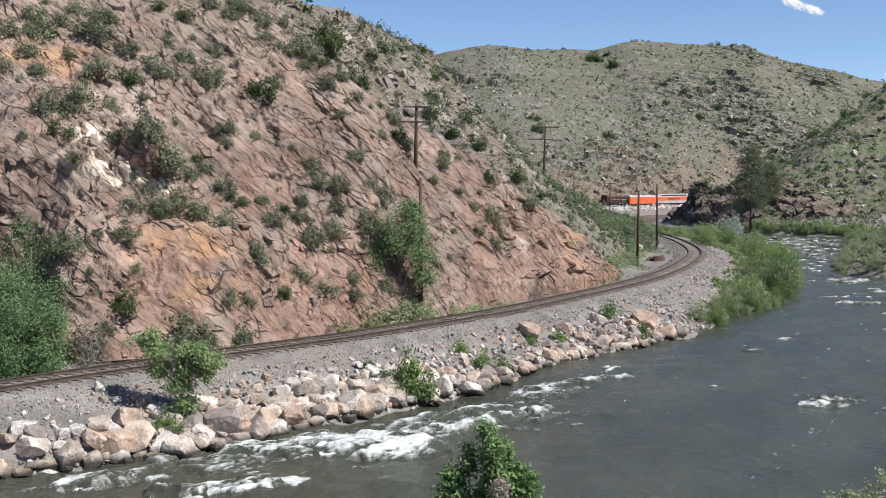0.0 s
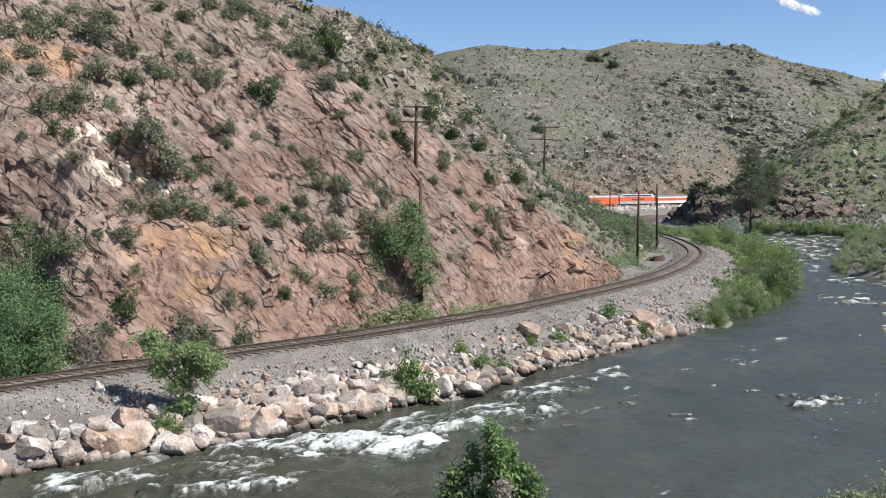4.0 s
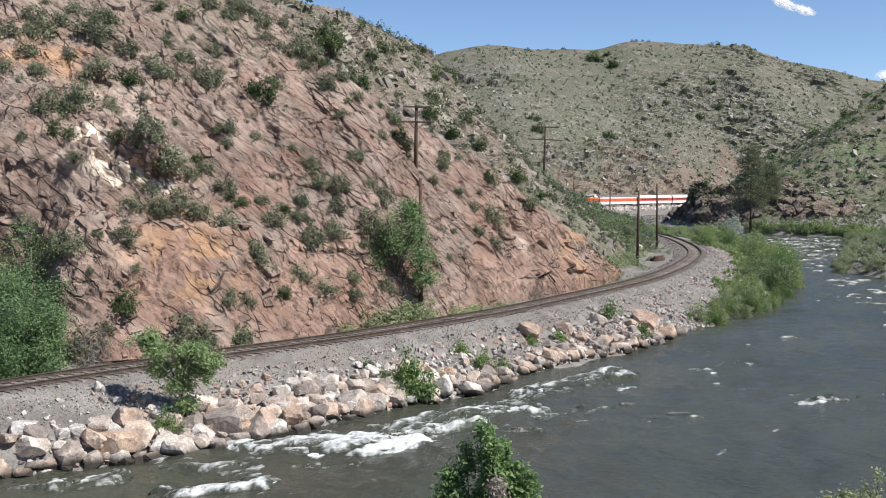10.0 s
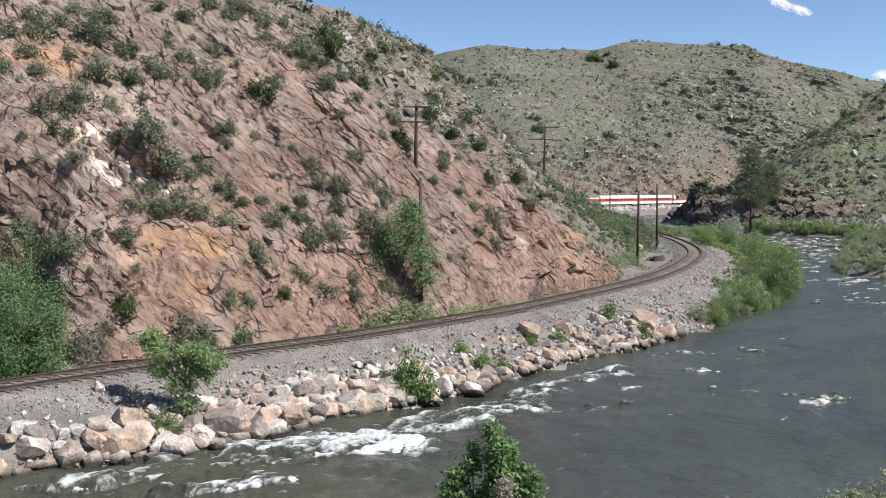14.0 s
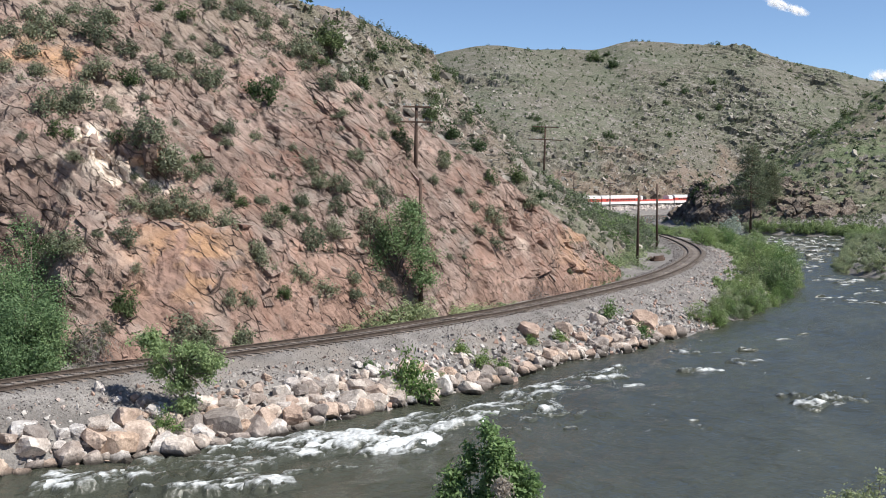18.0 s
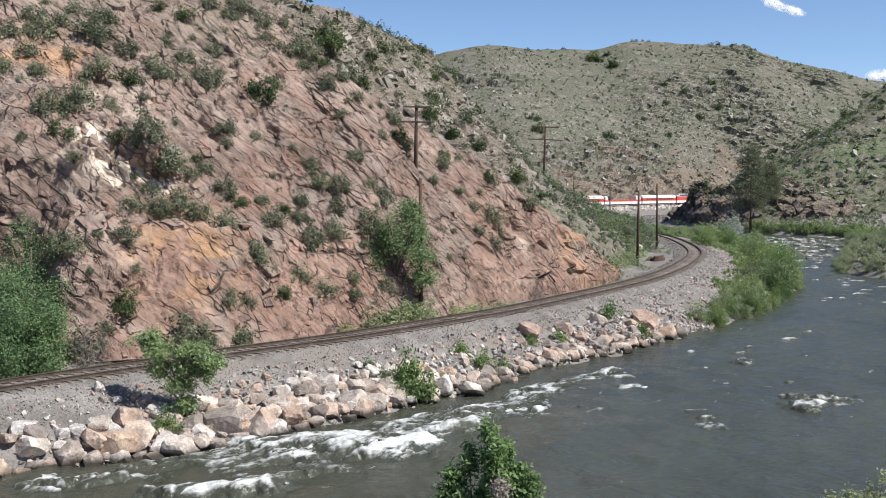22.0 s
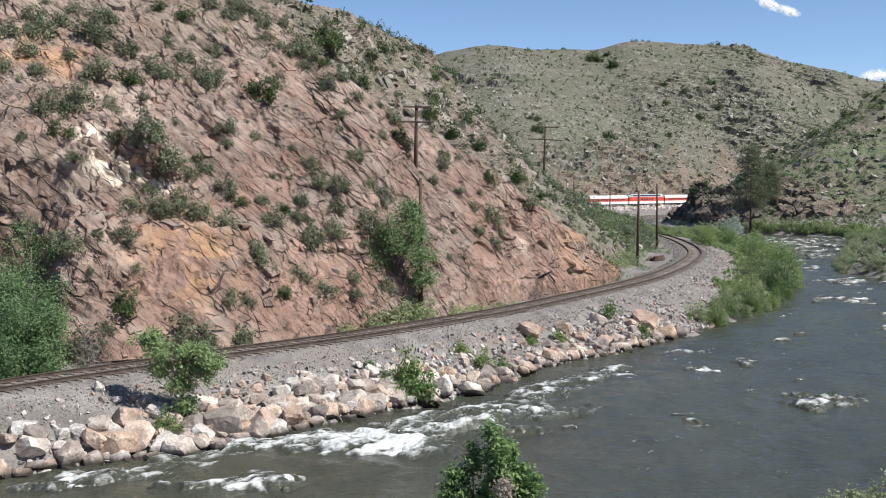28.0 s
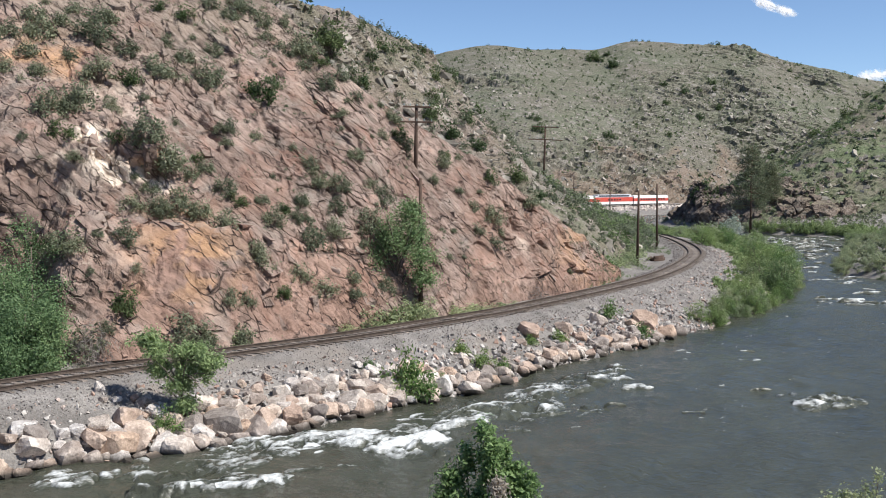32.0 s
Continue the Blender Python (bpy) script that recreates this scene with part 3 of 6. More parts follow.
build_ground()
hillside("rock_hillside", "steep red rock hillside, fractured, with ochre and pale seams",
         [(-52, 34, 0), (-38, 40, 0), (-28, 44, 0), (-20, 50.5, 0), (-15, 53.5, 0), (-9.6, 56.6, 0), (-4.2, 63, 0), (2, 71.5, 0), (6.5, 79, 0), (11, 86.5, 0), (15.5, 95, 0)],
         [(-58, 88, 46), (-50, 90, 43), (-38.5, 92, 41), (-29, 88, 35), (-21, 82, 28), (-11.8, 78.6, 20.6), (-7.3, 75.2, 15.8), (-3.5, 78.2, 13.2), (3.3, 81.5, 9.4), (9.4, 89, 5.2), (16.2, 97, 0.2)],
         (1000, 500), RED_ROCK, red_rough, 0.95, 0.6,
         {"ochre": lambda x, y, z, a, b: np.clip((1.25 * blob(x, y, z, -13.4, 55.6, 3.9, 2.5, 2.0) + 0.9 * blob(x, y, z, -24.4, 65.6, 15.2, 3.2, 2.3) + 0.75 * blob(x, y, z, 12.5, 91, 2, 5, 3)
                                                  + 0.9 * blob(x, y, z, -17.0, 60.5, 9.3, 1.5, 0.9) + 0.6 * blob(x, y, z, -14.5, 59.5, 5.8, 2.0, 0.9)) * np.clip(0.55 + 1.5 * fractal(a, b, 1.6, 5, 61, 0.6), 0, 1.1), 0, 0.9),
          "pale": lambda x, y, z, a, b: np.clip((1.7 * blob(x, y, z, -19.7, 60.2, 10.1, 0.9, 0.7) + 1.9 * blob(x, y, z, -18.9, 59.6, 8.7, 0.9, 0.6) + 1.9 * blob(x, y, z, -17.8, 59.7, 8.0, 1.1, 0.42) + 1.6 * blob(x, y, z, -16.5, 60.3, 7.5, 1.0, 0.35)
                                                 + 1.0 * blob(x, y, z, -19.4, 63.5, 12.6, 1.8, 1.3) + 0.8 * blob(x, y, z, -21.0, 59.8, 9.2, 1.6, 1.0) + 0.8 * blob(x, y, z, -14.8, 59.7, 5.8, 1.0, 0.4)
                                                 + 0.7 * blob(x, y, z, 6.5, 81.5, 3.7, 0.8, 0.9)) * np.clip(0.6 + 1.1 * fractal(a, b, 1.0, 4, 63), 0.1, 1), 0, 1),
          "red": lambda x, y, z, a, b: np.clip((9.5 - z) / 24 + 0.4 * fractal(a, b, 3.5, 5, 62, 0.6), 0, 0.6),
          "grey": lambda x, y, z, a, b: np.clip((z - 15) / 9 + 0.5 * fractal(a, b, 5, 3, 64), 0, 0.8)},
         bulge=red_bulge, upright=True)
hillside("scrub_hillside", "grey-green stony hillside dotted with scrub",
         [(-60, 70, 0), (-38, 88, 0), (-16, 96, 0), (-2, 100, 0), (9, 101, -0.3), (16, 104, -0.4), (20.5, 114, -0.4), (24.5, 127, -0.4), (28, 141, -0.4), (30.2, 153, -0.4), (31.5, 166, -0.4), (31.5, 182, -0.3)],
         [(-60, 118, 44), (-30, 116, 33.5), (-17, 114, 27.6), (-10, 122, 27), (-3, 136, 25.3), (3, 152, 22), (7, 150, 13), (13, 146, 8.0), (18.5, 147, 5.3), (24, 153, 3.5), (28.5, 161, 2.0), (30.6, 171, 0.8), (31, 186, 0)],
         (420, 240), SCRUB, grey_rough, 0.9, 0.6, {"grey": lambda x, y, z, a, b: np.clip(0.5 * fractal(a, b, 5, 3, 66), 0, 0.6)})
hillside("far_hillside", "high dry hill with rock ledges and sparse scrub",
         [(-220, 420, 0), (-100, 425, 0), (-30, 425, 0), (20, 430, 0), (60, 445, 0), (110, 482, 0), (170, 515, 0), (240, 540, 0), (360, 570, 0)],
         [(-260, 640, 95), (-130, 640, 92), (-20, 640, 86), (5, 640, 88), (29, 640, 92), (56, 640, 91), (88, 640, 90.3), (113, 640, 95), (151, 640, 92), (180, 640, 88.5), (208, 640, 80), (265, 640, 70), (400, 660, 60)],
         (520, 300), FAR_SCRUB, far_rough, 0.85, 0.6, {"grey": lambda x, y, z, a, b: np.clip(0.5 * fractal(a, b, 12, 3, 67) - 0.2, 0, 0.7),
                                                "rust": lambda x, y, z, a, b: np.clip((20 - z) / 18 + 0.6 * fractal(a, b, 14, 4, 70), 0, 0.5)})
hillside("valley_hillside", "green and grey hillside with dark rocks across the river",
         [(69, 302, -2.5), (68, 284, -2.5), (70, 264, -2.5), (78, 252, -1.5), (105, 248, 0), (140, 240, 2), (200, 220, 4), (280, 190, 4)],
         [(78, 308, 4), (77, 298, 7), (82, 298, 11), (88, 300, 15.5), (98, 302, 18.4), (108, 308, 22.5), (118, 313, 29.5), (134, 322, 38.5), (200, 330, 62), (290, 300, 76)],
         (380, 200), GREEN_SLOPE, grey_rough, 0.9, 0.7, {"grey": lambda x, y, z, a, b: np.clip(blob(x, y, 0, 66, 280, 0, 12) + 0.5 * fractal(a, b, 6, 3, 68), 0, 1)})
# the shade on this outcrop is partly carried by its darkened rock colour
hillside("rock_outcrop", "craggy rock outcrop above the river, dark rock tones deepened for its shade",
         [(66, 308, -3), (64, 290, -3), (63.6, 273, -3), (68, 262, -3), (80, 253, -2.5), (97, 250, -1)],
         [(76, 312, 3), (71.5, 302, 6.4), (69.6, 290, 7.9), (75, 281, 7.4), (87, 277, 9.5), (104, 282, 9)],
         (420, 160), SHADED_ROCK, lambda a, b, up: 1.7 * facets(a, b, 4.0, 1.5, -0.6, 81, 1.6)[0] + 0.9 * facets(a, b, 1.6, 1.5, -0.6, 83, 1.6)[0] + 0.8 * fractal(a, b, 9, 2, 85), 0.5, 0.8, {"grey": lambda x, y, z, a, b: np.clip(0.4 * fractal(a, b, 5, 3, 69), 0, 0.5)})


# ---- scattering many small pieces as one mesh ----
def turns(n, rng, upright=False):
    """n random rotation matrices."""
    if upright:
        a = rng.uniform(0, 6.283, n)
        m = np.zeros((n, 3, 3))
        m[:, 0, 0], m[:, 0, 1], m[:, 1, 0], m[:, 1, 1], m[:, 2, 2] = np.cos(a), -np.sin(a), np.sin(a), np.cos(a), 1
        return m
    q = rng.normal(size=(n, 4))
    q /= np.linalg.norm(q, axis=1, keepdims=True)
    w, x, y, z = q.T
    return np.stack([1 - 2 * (y * y + z * z), 2 * (x * y - w * z), 2 * (x * z + w * y), 2 * (x * y + w * z), 1 - 2 * (x * x + z * z), 2 * (y * z - w * x),
                     2 * (x * z - w * y), 2 * (y * z + w * x), 1 - 2 * (x * x + y * y)], 1).reshape(n, 3, 3)


def scatter(name, shape, places, sizes, mat, rng, upright=False, squash=None):
    """Copies of one small shape (verts, faces) at the places, joined in one mesh."""
    v, f = shape
    n = len(places)
    sizes = np.asarray(sizes, float)
    sizes = sizes[:, None, None] if sizes.ndim == 1 else sizes[:, None, :]
    pts = np.einsum("nij,nkj->nki", turns(n, rng, upright), v[None] * sizes)
    if squash is not None:
        pts[..., 2] *= squash
    pts += np.asarray(places)[:, None, :]
    faces = f[None] + (np.arange(n) * len(v))[:, None, None]
    return sheet(name, pts.reshape(-1, 3), faces.reshape(-1, f.shape[1]), mat)


def hull_shape(seed, points=12, flat=0.75):
    """A broken stone of unit size: the hull of a few points."""
    rng = np.random.default_rng(seed)
    p = rng.uniform(-1, 1, (points, 3))
    p /= np.maximum(np.linalg.norm(p, axis=1, keepdims=True), 0.01) ** 0.7
    p *= np.array([0.55, 0.55 * rng.uniform(0.6, 0.95), 0.55 * flat * rng.uniform(0.75, 1.1)])
    p += rng.normal(0, 0.05, p.shape)
    bm = bmesh.new()
    for q in p:
        bm.verts.new(q)
    bmesh.ops.convex_hull(bm, input=bm.verts)
    bmesh.ops.delete(bm, geom=[v for v in bm.verts if not v.link_faces], context="VERTS")
    return bm


def bm_arrays(bm):
    bmesh.ops.triangulate(bm, faces=bm.faces[:])
    bm.verts.index_update()
    v, f = np.array([q.co[:] for q in bm.verts]), np.array([[q.index for q in face.verts] for face in bm.faces])
    bm.free()
    return v, f


def block_shape(seed):
    """An angular block of unit size."""
    rng = np.random.default_rng(seed)
    bm = bmesh.new()
    for x in (-0.5, 0.5):
        for y in (-0.5, 0.5):
            for z in (-0.5, 0.5):
                bm.verts.new(np.array((x, y, z)) + rng.uniform(-0.2, 0.2, 3))
    for _ in range(2):
        bm.verts.new(rng.uniform(-0.62, 0.62, 3))
    bmesh.ops.convex_hull(bm, input=bm.verts)
    bmesh.ops.delete(bm, geom=[v for v in bm.verts if not v.link_faces], context="VERTS")
    return bm_arrays(bm)


def rock_slabs(name, label, land, n, sizes, mat, seed, sink=0.1, power=3.0, low=0.0, high=0.74, shape=(1.5, 0.85, 0.34), loose=0.3, singles=0):
    """Broken slabs standing out of a hillside along its joints: the largest low ones singly, the rest joined."""
    rng = np.random.default_rng(seed)
    p, (du, dv, nn) = LAND[land], FRAMES[land]
    rows_, cols_ = np.arange(int(low * p.shape[0]), int(high * p.shape[0])), np.arange(1, p.shape[1] - 1)
    area = np.linalg.norm(np.cross(du, dv), axis=-1)[rows_][:, cols_].ravel()
    area = np.cumsum(area ** 0.8)
    if land == "rock_hillside":
        # the eastern flank is smoother
        area = np.cumsum(np.diff(area, prepend=0) * np.select([p[rows_][:, cols_, 0].ravel() > 1, p[rows_][:, cols_, 0].ravel() > -4], [0.02, 0.3], 1.0))
    at_ = np.searchsorted(area, rng.uniform(0, area[-1], n))
    i, j = rows_[at_ // len(cols_)], cols_[at_ % len(cols_)]

    def unit(q):
        return q / np.maximum(np.linalg.norm(q, axis=-1, keepdims=True), 1e-6)
    e1 = unit(0.55 * unit(du[i, j]) - 0.83 * unit(dv[i, j]) + loose * rng.normal(size=(n, 3)))
    e3 = unit(nn[i, j] + 0.6 * loose * rng.normal(size=(n, 3)))
    e2 = unit(np.cross(e3, e1))
    e1 = np.cross(e2, e3)
    s = sizes[0] + (sizes[1] - sizes[0]) * rng.uniform(0, 1, n) ** power
    dims = s[:, None] * np.array(shape) * rng.uniform(0.75, 1.3, (n, 3))
    middle = p[i, j] - nn[i, j] * (sink * s)[:, None]
    alone = np.zeros(n, bool)
    alone[np.argsort(-s * (p[i, j][:, 2] < 12))[:singles]] = True
    verts, faces, pick_, at = [], [], [], 0
    kinds = rng.integers(0, 6, n)
    for k in range(6):
        v, f = block_shape(seed * 10 + k)
        one = sheet("rock_slab", v, f, mat) if singles else None
        for m in np.flatnonzero((kinds == k) & alone):
            ob = under("rock_slab", one, HILLS[land])
            ob.matrix_basis = Matrix([[*(a[m][q] * dims[m][w] for w, a in enumerate((e1, e2, e3))), middle[m][q]] for q in range(3)] + [[0, 0, 0, 1]])
        m = np.flatnonzero((kinds == k) & ~alone)
        q = v[None] * dims[m][:, None, :]
        q = q[..., :1] * e1[m][:, None] + q[..., 1:2] * e2[m][:, None] + q[..., 2:] * e3[m][:, None] + middle[m][:, None]
        verts.append(q.reshape(-1, 3))
        faces.append((f[None] + (np.arange(len(m)) * len(v))[:, None, None]).reshape(-1, 3) + at)
        pick_.append(np.repeat(m, len(v)))
        at += len(m) * len(v)
    pick_ = np.concatenate(pick_)
    seams = {key: val[i, j][pick_] for key, val in SEAMS[land].items()}
    ob = under(name, sheet(name, np.concatenate(verts), np.concatenate(faces), mat, seams), HILLS[land], label)
    return tagged(ob, kind="stuff")


rock_slabs("rock_slabs", "broken red rock slabs along the joints of the hillside", "rock_hillside", 1200, (0.15, 0.95), RED_ROCK, 6, sink=0.185, power=2.2, singles=280, loose=0.3)
rock_slabs("foot_slabs", "broken red rock slabs low on the hillside", "rock_hillside", 1500, (0.1, 0.55), RED_ROCK, 7, high=0.34, sink=0.15, power=1.8, loose=0.3)
rock_slabs("outcrop_slabs", "blocks of the rock outcrop in the same shade-darkened tones", "rock_outcrop", 1100, (0.4, 2.4), SHADED_ROCK, 8, shape=(1.2, 1.0, 0.8), loose=0.2, sink=0.3)
rock_slabs("slope_ledges", "grey and pinkish ledges in the stony slope", "scrub_hillside", 1500, (0.25, 1.2), FIELD_STONE, 9, power=4.0, loose=0.9, shape=(1.1, 0.9, 0.6))
rock_slabs("far_ledges", "grey ledges and boulders in the far hill", "far_hillside", 9000, (0.35, 1.9), FIELD_STONE, 10, power=3.0, high=0.5, loose=0.9, shape=(1.15, 0.9, 0.6), sink=0.2)
rock_slabs("valley_ledges", "dark ledges in the slope across the river", "valley_hillside", 1400, (0.4, 2.0), FIELD_STONE, 11, power=3.0, loose=0.9, shape=(1.1, 0.9, 0.6), sink=0.2)


# ---- the railway ----
LINE = even(TRACK, 0.5)
RUN = np.concatenate([[0], np.cumsum(np.linalg.norm(np.diff(LINE, axis=0), axis=1))])


def on_track(s):
    """Place and heading (radians) s metres along the line."""
    x, y = np.interp(s, RUN, LINE[:, 0]), np.interp(s, RUN, LINE[:, 1])
    x2, y2 = np.interp(s + 0.6, RUN, LINE[:, 0]), np.interp(s + 0.6, RUN, LINE[:, 1])
    x1, y1 = np.interp(s - 0.6, RUN, LINE[:, 0]), np.interp(s - 0.6, RUN, LINE[:, 1])
    return x, y, math.atan2(y2 - y1, x2 - x1)


def build_railway():
    track = tagged(new("railway_track"), "single railway track with rusty rails on dark wooden sleepers", "railway track")
    profile = [(-0.075, -0.17), (0.075, -0.17), (0.075, -0.155), (0.012, -0.13), (0.012, -0.045), (0.037, -0.035), (0.037, -0.004), (0.03, 0.0), (-0.03, 0.0), (-0.037, -0.004), (-0.037, -0.035), (-0.012, -0.045), (-0.012, -0.13), (-0.075, -0.155)]
    heading = np.unwrap(np.arctan2(np.gradient(LINE[:, 1]), np.gradient(LINE[:, 0])))
    across = np.stack([np.sin(heading), -np.cos(heading)], 1)
    for off in (-0.755, 0.755):
        v = np.zeros((len(LINE), len(profile), 3))
        for k, (o, z) in enumerate(profile):
            v[:, k, :2] = LINE + across * (off + o)
            v[:, k, 2] = z
        v = np.concatenate([v, v[:, :1]], 1)
        under("rail", sheet("rail", v.reshape(-1, 3), grid_faces(len(LINE), len(profile) + 1), RAIL_STEEL), track)
    bm = bmesh.new()
    box(bm, (0.23, 2.6, 0.18), (0, 0, -0.26), bevel=0.012)
    sleeper = bpy.data.meshes.new("sleeper")
    bm.to_mesh(sleeper)
    sleeper.materials.append(TIE_WOOD)
    v, f = bm_arrays(bm)
    rng = np.random.default_rng(5)
    begin = float(np.interp(33, LINE[:200, 1], RUN[:200]))
    rest = []
    for k in range(int((RUN[-1] - 4) / 0.55)):
        s = 2 + k * 0.55 + rng.normal(0, 0.02)
        x, y, h = on_track(s)
        m = pose(x + rng.normal(0, 0.02), y + rng.normal(0, 0.02), rng.normal(0, 0.006), 0, 0, math.degrees(h) + rng.normal(0, 0.7))
        if begin < s < begin + 0.55 * 300:
            ob = under("sleeper", sleeper, track)
            ob.matrix_basis = m
        else:
            rest.append(np.array([(m @ Vector(q))[:] for q in v]))
    me = sheet("sleepers", np.concatenate(rest), np.concatenate([f + 0 + i * len(v) for i in range(len(rest))]), TIE_WOOD)
    tagged(under("sleepers", me, track), kind="stuff")
    return track


build_railway()


def along(s_from, s_to, n, rng, low, high):
    """n random places beside the line, low to high metres to its right."""
    s = rng.uniform(s_from, s_to, n)
    o = rng.uniform(low, high, n)
    x, y = np.interp(s, RUN, LINE[:, 0]), np.interp(s, RUN, LINE[:, 1])
    h = np.unwrap(np.arctan2(np.gradient(LINE[:, 1]), np.gradient(LINE[:, 0])))
    h = np.interp(s, RUN, h)
    return x + np.sin(h) * o, y - np.cos(h) * o


def grounded(x, y, lift=0.0):
    return np.stack([x, y, ground_height(x, y) + lift], 1)


def build_ballast():
    rng = np.random.default_rng(12)
    shape = bm_arrays(hull_shape(3, 7, 0.8))
    s0 = float(np.interp(34, LINE[:200, 1], RUN[:200]))
    x, y = along(s0, s0 + 75, 15000, rng, -2.6, 3.4)
    x2, y2 = along(s0 + 75, s0 + 150, 5000, rng, -2.6, 3.4)
    x, y = np.concatenate([x, x2]), np.concatenate([y, y2])
    size = rng.uniform(0.05, 0.12, len(x)) * np.where(np.arange(len(x)) < 15000, 1, 1.6)
    tagged(new("ballast_gravel", scatter("ballast", shape, grounded(x, y, 0.012), size, BALLAST, rng)), "loose grey ballast stones along the track", kind="stuff")
    # rubble down the bank
    x, y = along(s0, s0 + 90, 14000, rng, 2.4, 9.5)
    keep = side(SHORE, x, y) < 0.2
    x, y = x[keep], y[keep]
    size = 0.06 + 0.36 * rng.uniform(0, 1, len(x)) ** 7
    tagged(new("bank_rubble", scatter("rubble", bm_arrays(hull_shape(8, 9, 0.7)), grounded(x, y, 0.02), size, BANK_STONE, rng)), "grey and pinkish rubble on the river bank", kind="stuff")
    x, y = along(s0 + 90, s0 + 125, 1500, rng, 2.4, 9.5)
    keep = side(SHORE, x, y) < 0.2
    x, y = x[keep], y[keep]
    tagged(new("bank_rubble", scatter("rubble", bm_arrays(hull_shape(9, 9, 0.7)), grounded(x, y, 0.02), rng.uniform(0.12, 0.4, len(x)), BANK_STONE, rng)), "grey rubble on the river bank", kind="stuff")
    x, y = along(s0, s0 + 62, 3800, rng, 4.0, 9.5)
    ds = side(SHORE, x, y)
    keep = (ds < 0.3) & (ds > -3.0 - 1.2 * fractal(x, y, 4, 2, 12))
    x, y = x[keep], y[keep]
    tagged(new("riprap_filler", scatter("filler", bm_arrays(hull_shape(15, 12, 0.8)), grounded(x, y, 0.05), 0.12 + 0.5 * rng.uniform(0, 1, len(x)) ** 1.9, BANK_STONE, rng)), "broken stones between the bank boulders", kind="stuff")
    # train-side riprap across the pool
    x, y = along(float(np.interp(405, LINE[600:, 1], RUN[600:])), float(np.interp(480, LINE[600:, 1], RUN[600:])), 500, rng, 3, 14)
    tagged(new("far_riprap", scatter("riprap", bm_arrays(hull_shape(10, 10, 0.8)), grounded(x, y, 0.1), rng.uniform(0.6, 2.2, len(x)), PALE_STONE, rng)), "pale riprap below the far railway bank", kind="stuff")


BANK_STONE, _t, _b = shader("bank_stone", 0.9)
_isle = _t.nodes.new("ShaderNodeNewGeometry").outputs["Random Per Island"]
_col = blend(_t, _isle, (0.18, 0.163, 0.152), (0.53, 0.495, 0.465))
_warm = _t.nodes.new("ShaderNodeMath")
_warm.operation = "PINGPONG"
_warm.inputs[1].default_value = 0.13
_t.links.new(_isle, _warm.inputs[0])
_col = blend(_t, ramp(_t, _warm.outputs[0], 0.09, 0.13), _col, (0.40, 0.26, 0.20))
_t.links.new(blend(_t, 1.0, _col, blend(_t, ramp(_t, grain(_t, place(_t, True), 0.12, 4), 0.3, 0.7), (0.75, 0.75, 0.75), (1.2, 1.2, 1.2)), "MULTIPLY"), _b.inputs["Base Color"])
build_ballast()


# ---- riprap boulders along the water ----
STONES = []


def broken_block(seed):
    """A quarried block of unit size: a lump sheared off by a few planes, with chipped edges and a rough face."""
    rng = np.random.default_rng(seed)
    bm = bmesh.new()
    bmesh.ops.create_icosphere(bm, subdivisions=3, radius=1.0)
    d = np.array([v.co[:] for v in bm.verts])
    planes = []
    for axis, far in zip(np.eye(3), (0.5, rng.uniform(0.36, 0.46), rng.uniform(0.28, 0.40))):
        for sign in (-1, 1):
            planes.append((sign * axis + rng.normal(0, 0.22, 3), far * rng.uniform(0.85, 1.1)))
    for _ in range(6):
        planes.append((rng.normal(size=3) * (0.8, 1.0, 1.2), rng.uniform(0.40, 0.52)))
    r = np.full(len(d), 0.75)
    for n, far in planes:
        r = np.minimum(r, far / np.maximum(d @ (n / np.linalg.norm(n)), 1e-3))
    p = d * (r * (1 + 0.035 * fractal(d[:, 0] + 2 * d[:, 2], d[:, 1] - d[:, 2] + seed, 0.45, 3, seed)))[:, None]
    p /= np.ptp(p, axis=0).max()
    for v, q in zip(bm.verts, p):
        v.co = q
    return bm


def stone_meshes():
    shapes = [broken_block(100 + k) for k in range(12)]
    for tone, mat in (("r", RIPRAP), ("p", PALE_STONE), ("w", WARM_STONE), ("g", GREY_STONE)):
        for bm in shapes:
            me = bpy.data.meshes.new("boulder")
            bm.to_mesh(me)
            me.materials.append(mat)
            STONES.append((tone, me))
    for bm in shapes:
        bm.free()


stone_meshes()
TONE_WORDS = {"r": "angular pinkish grey boulder on the river bank", "p": "pale whitish angular boulder on the river bank",
              "w": "orange-brown angular boulder on the river bank", "g": "dark grey angular boulder on the river bank"}


def boulder(x, y, z, size, tone, rng, sink=0.12):
    me = rng.choice([q for t, q in STONES if t == tone])
    ob = tagged(new("boulder", me), TONE_WORDS[tone], "boulder", "riprap boulders")
    ob.matrix_basis = pose(x, y, z + size * (0.3 - sink), rng.uniform(-30, 30), rng.uniform(-30, 30), rng.uniform(0, 360)) @ Matrix.Diagonal((size, size * rng.uniform(0.8, 1.1), size * rng.uniform(0.75, 1.1), 1))
    return ob


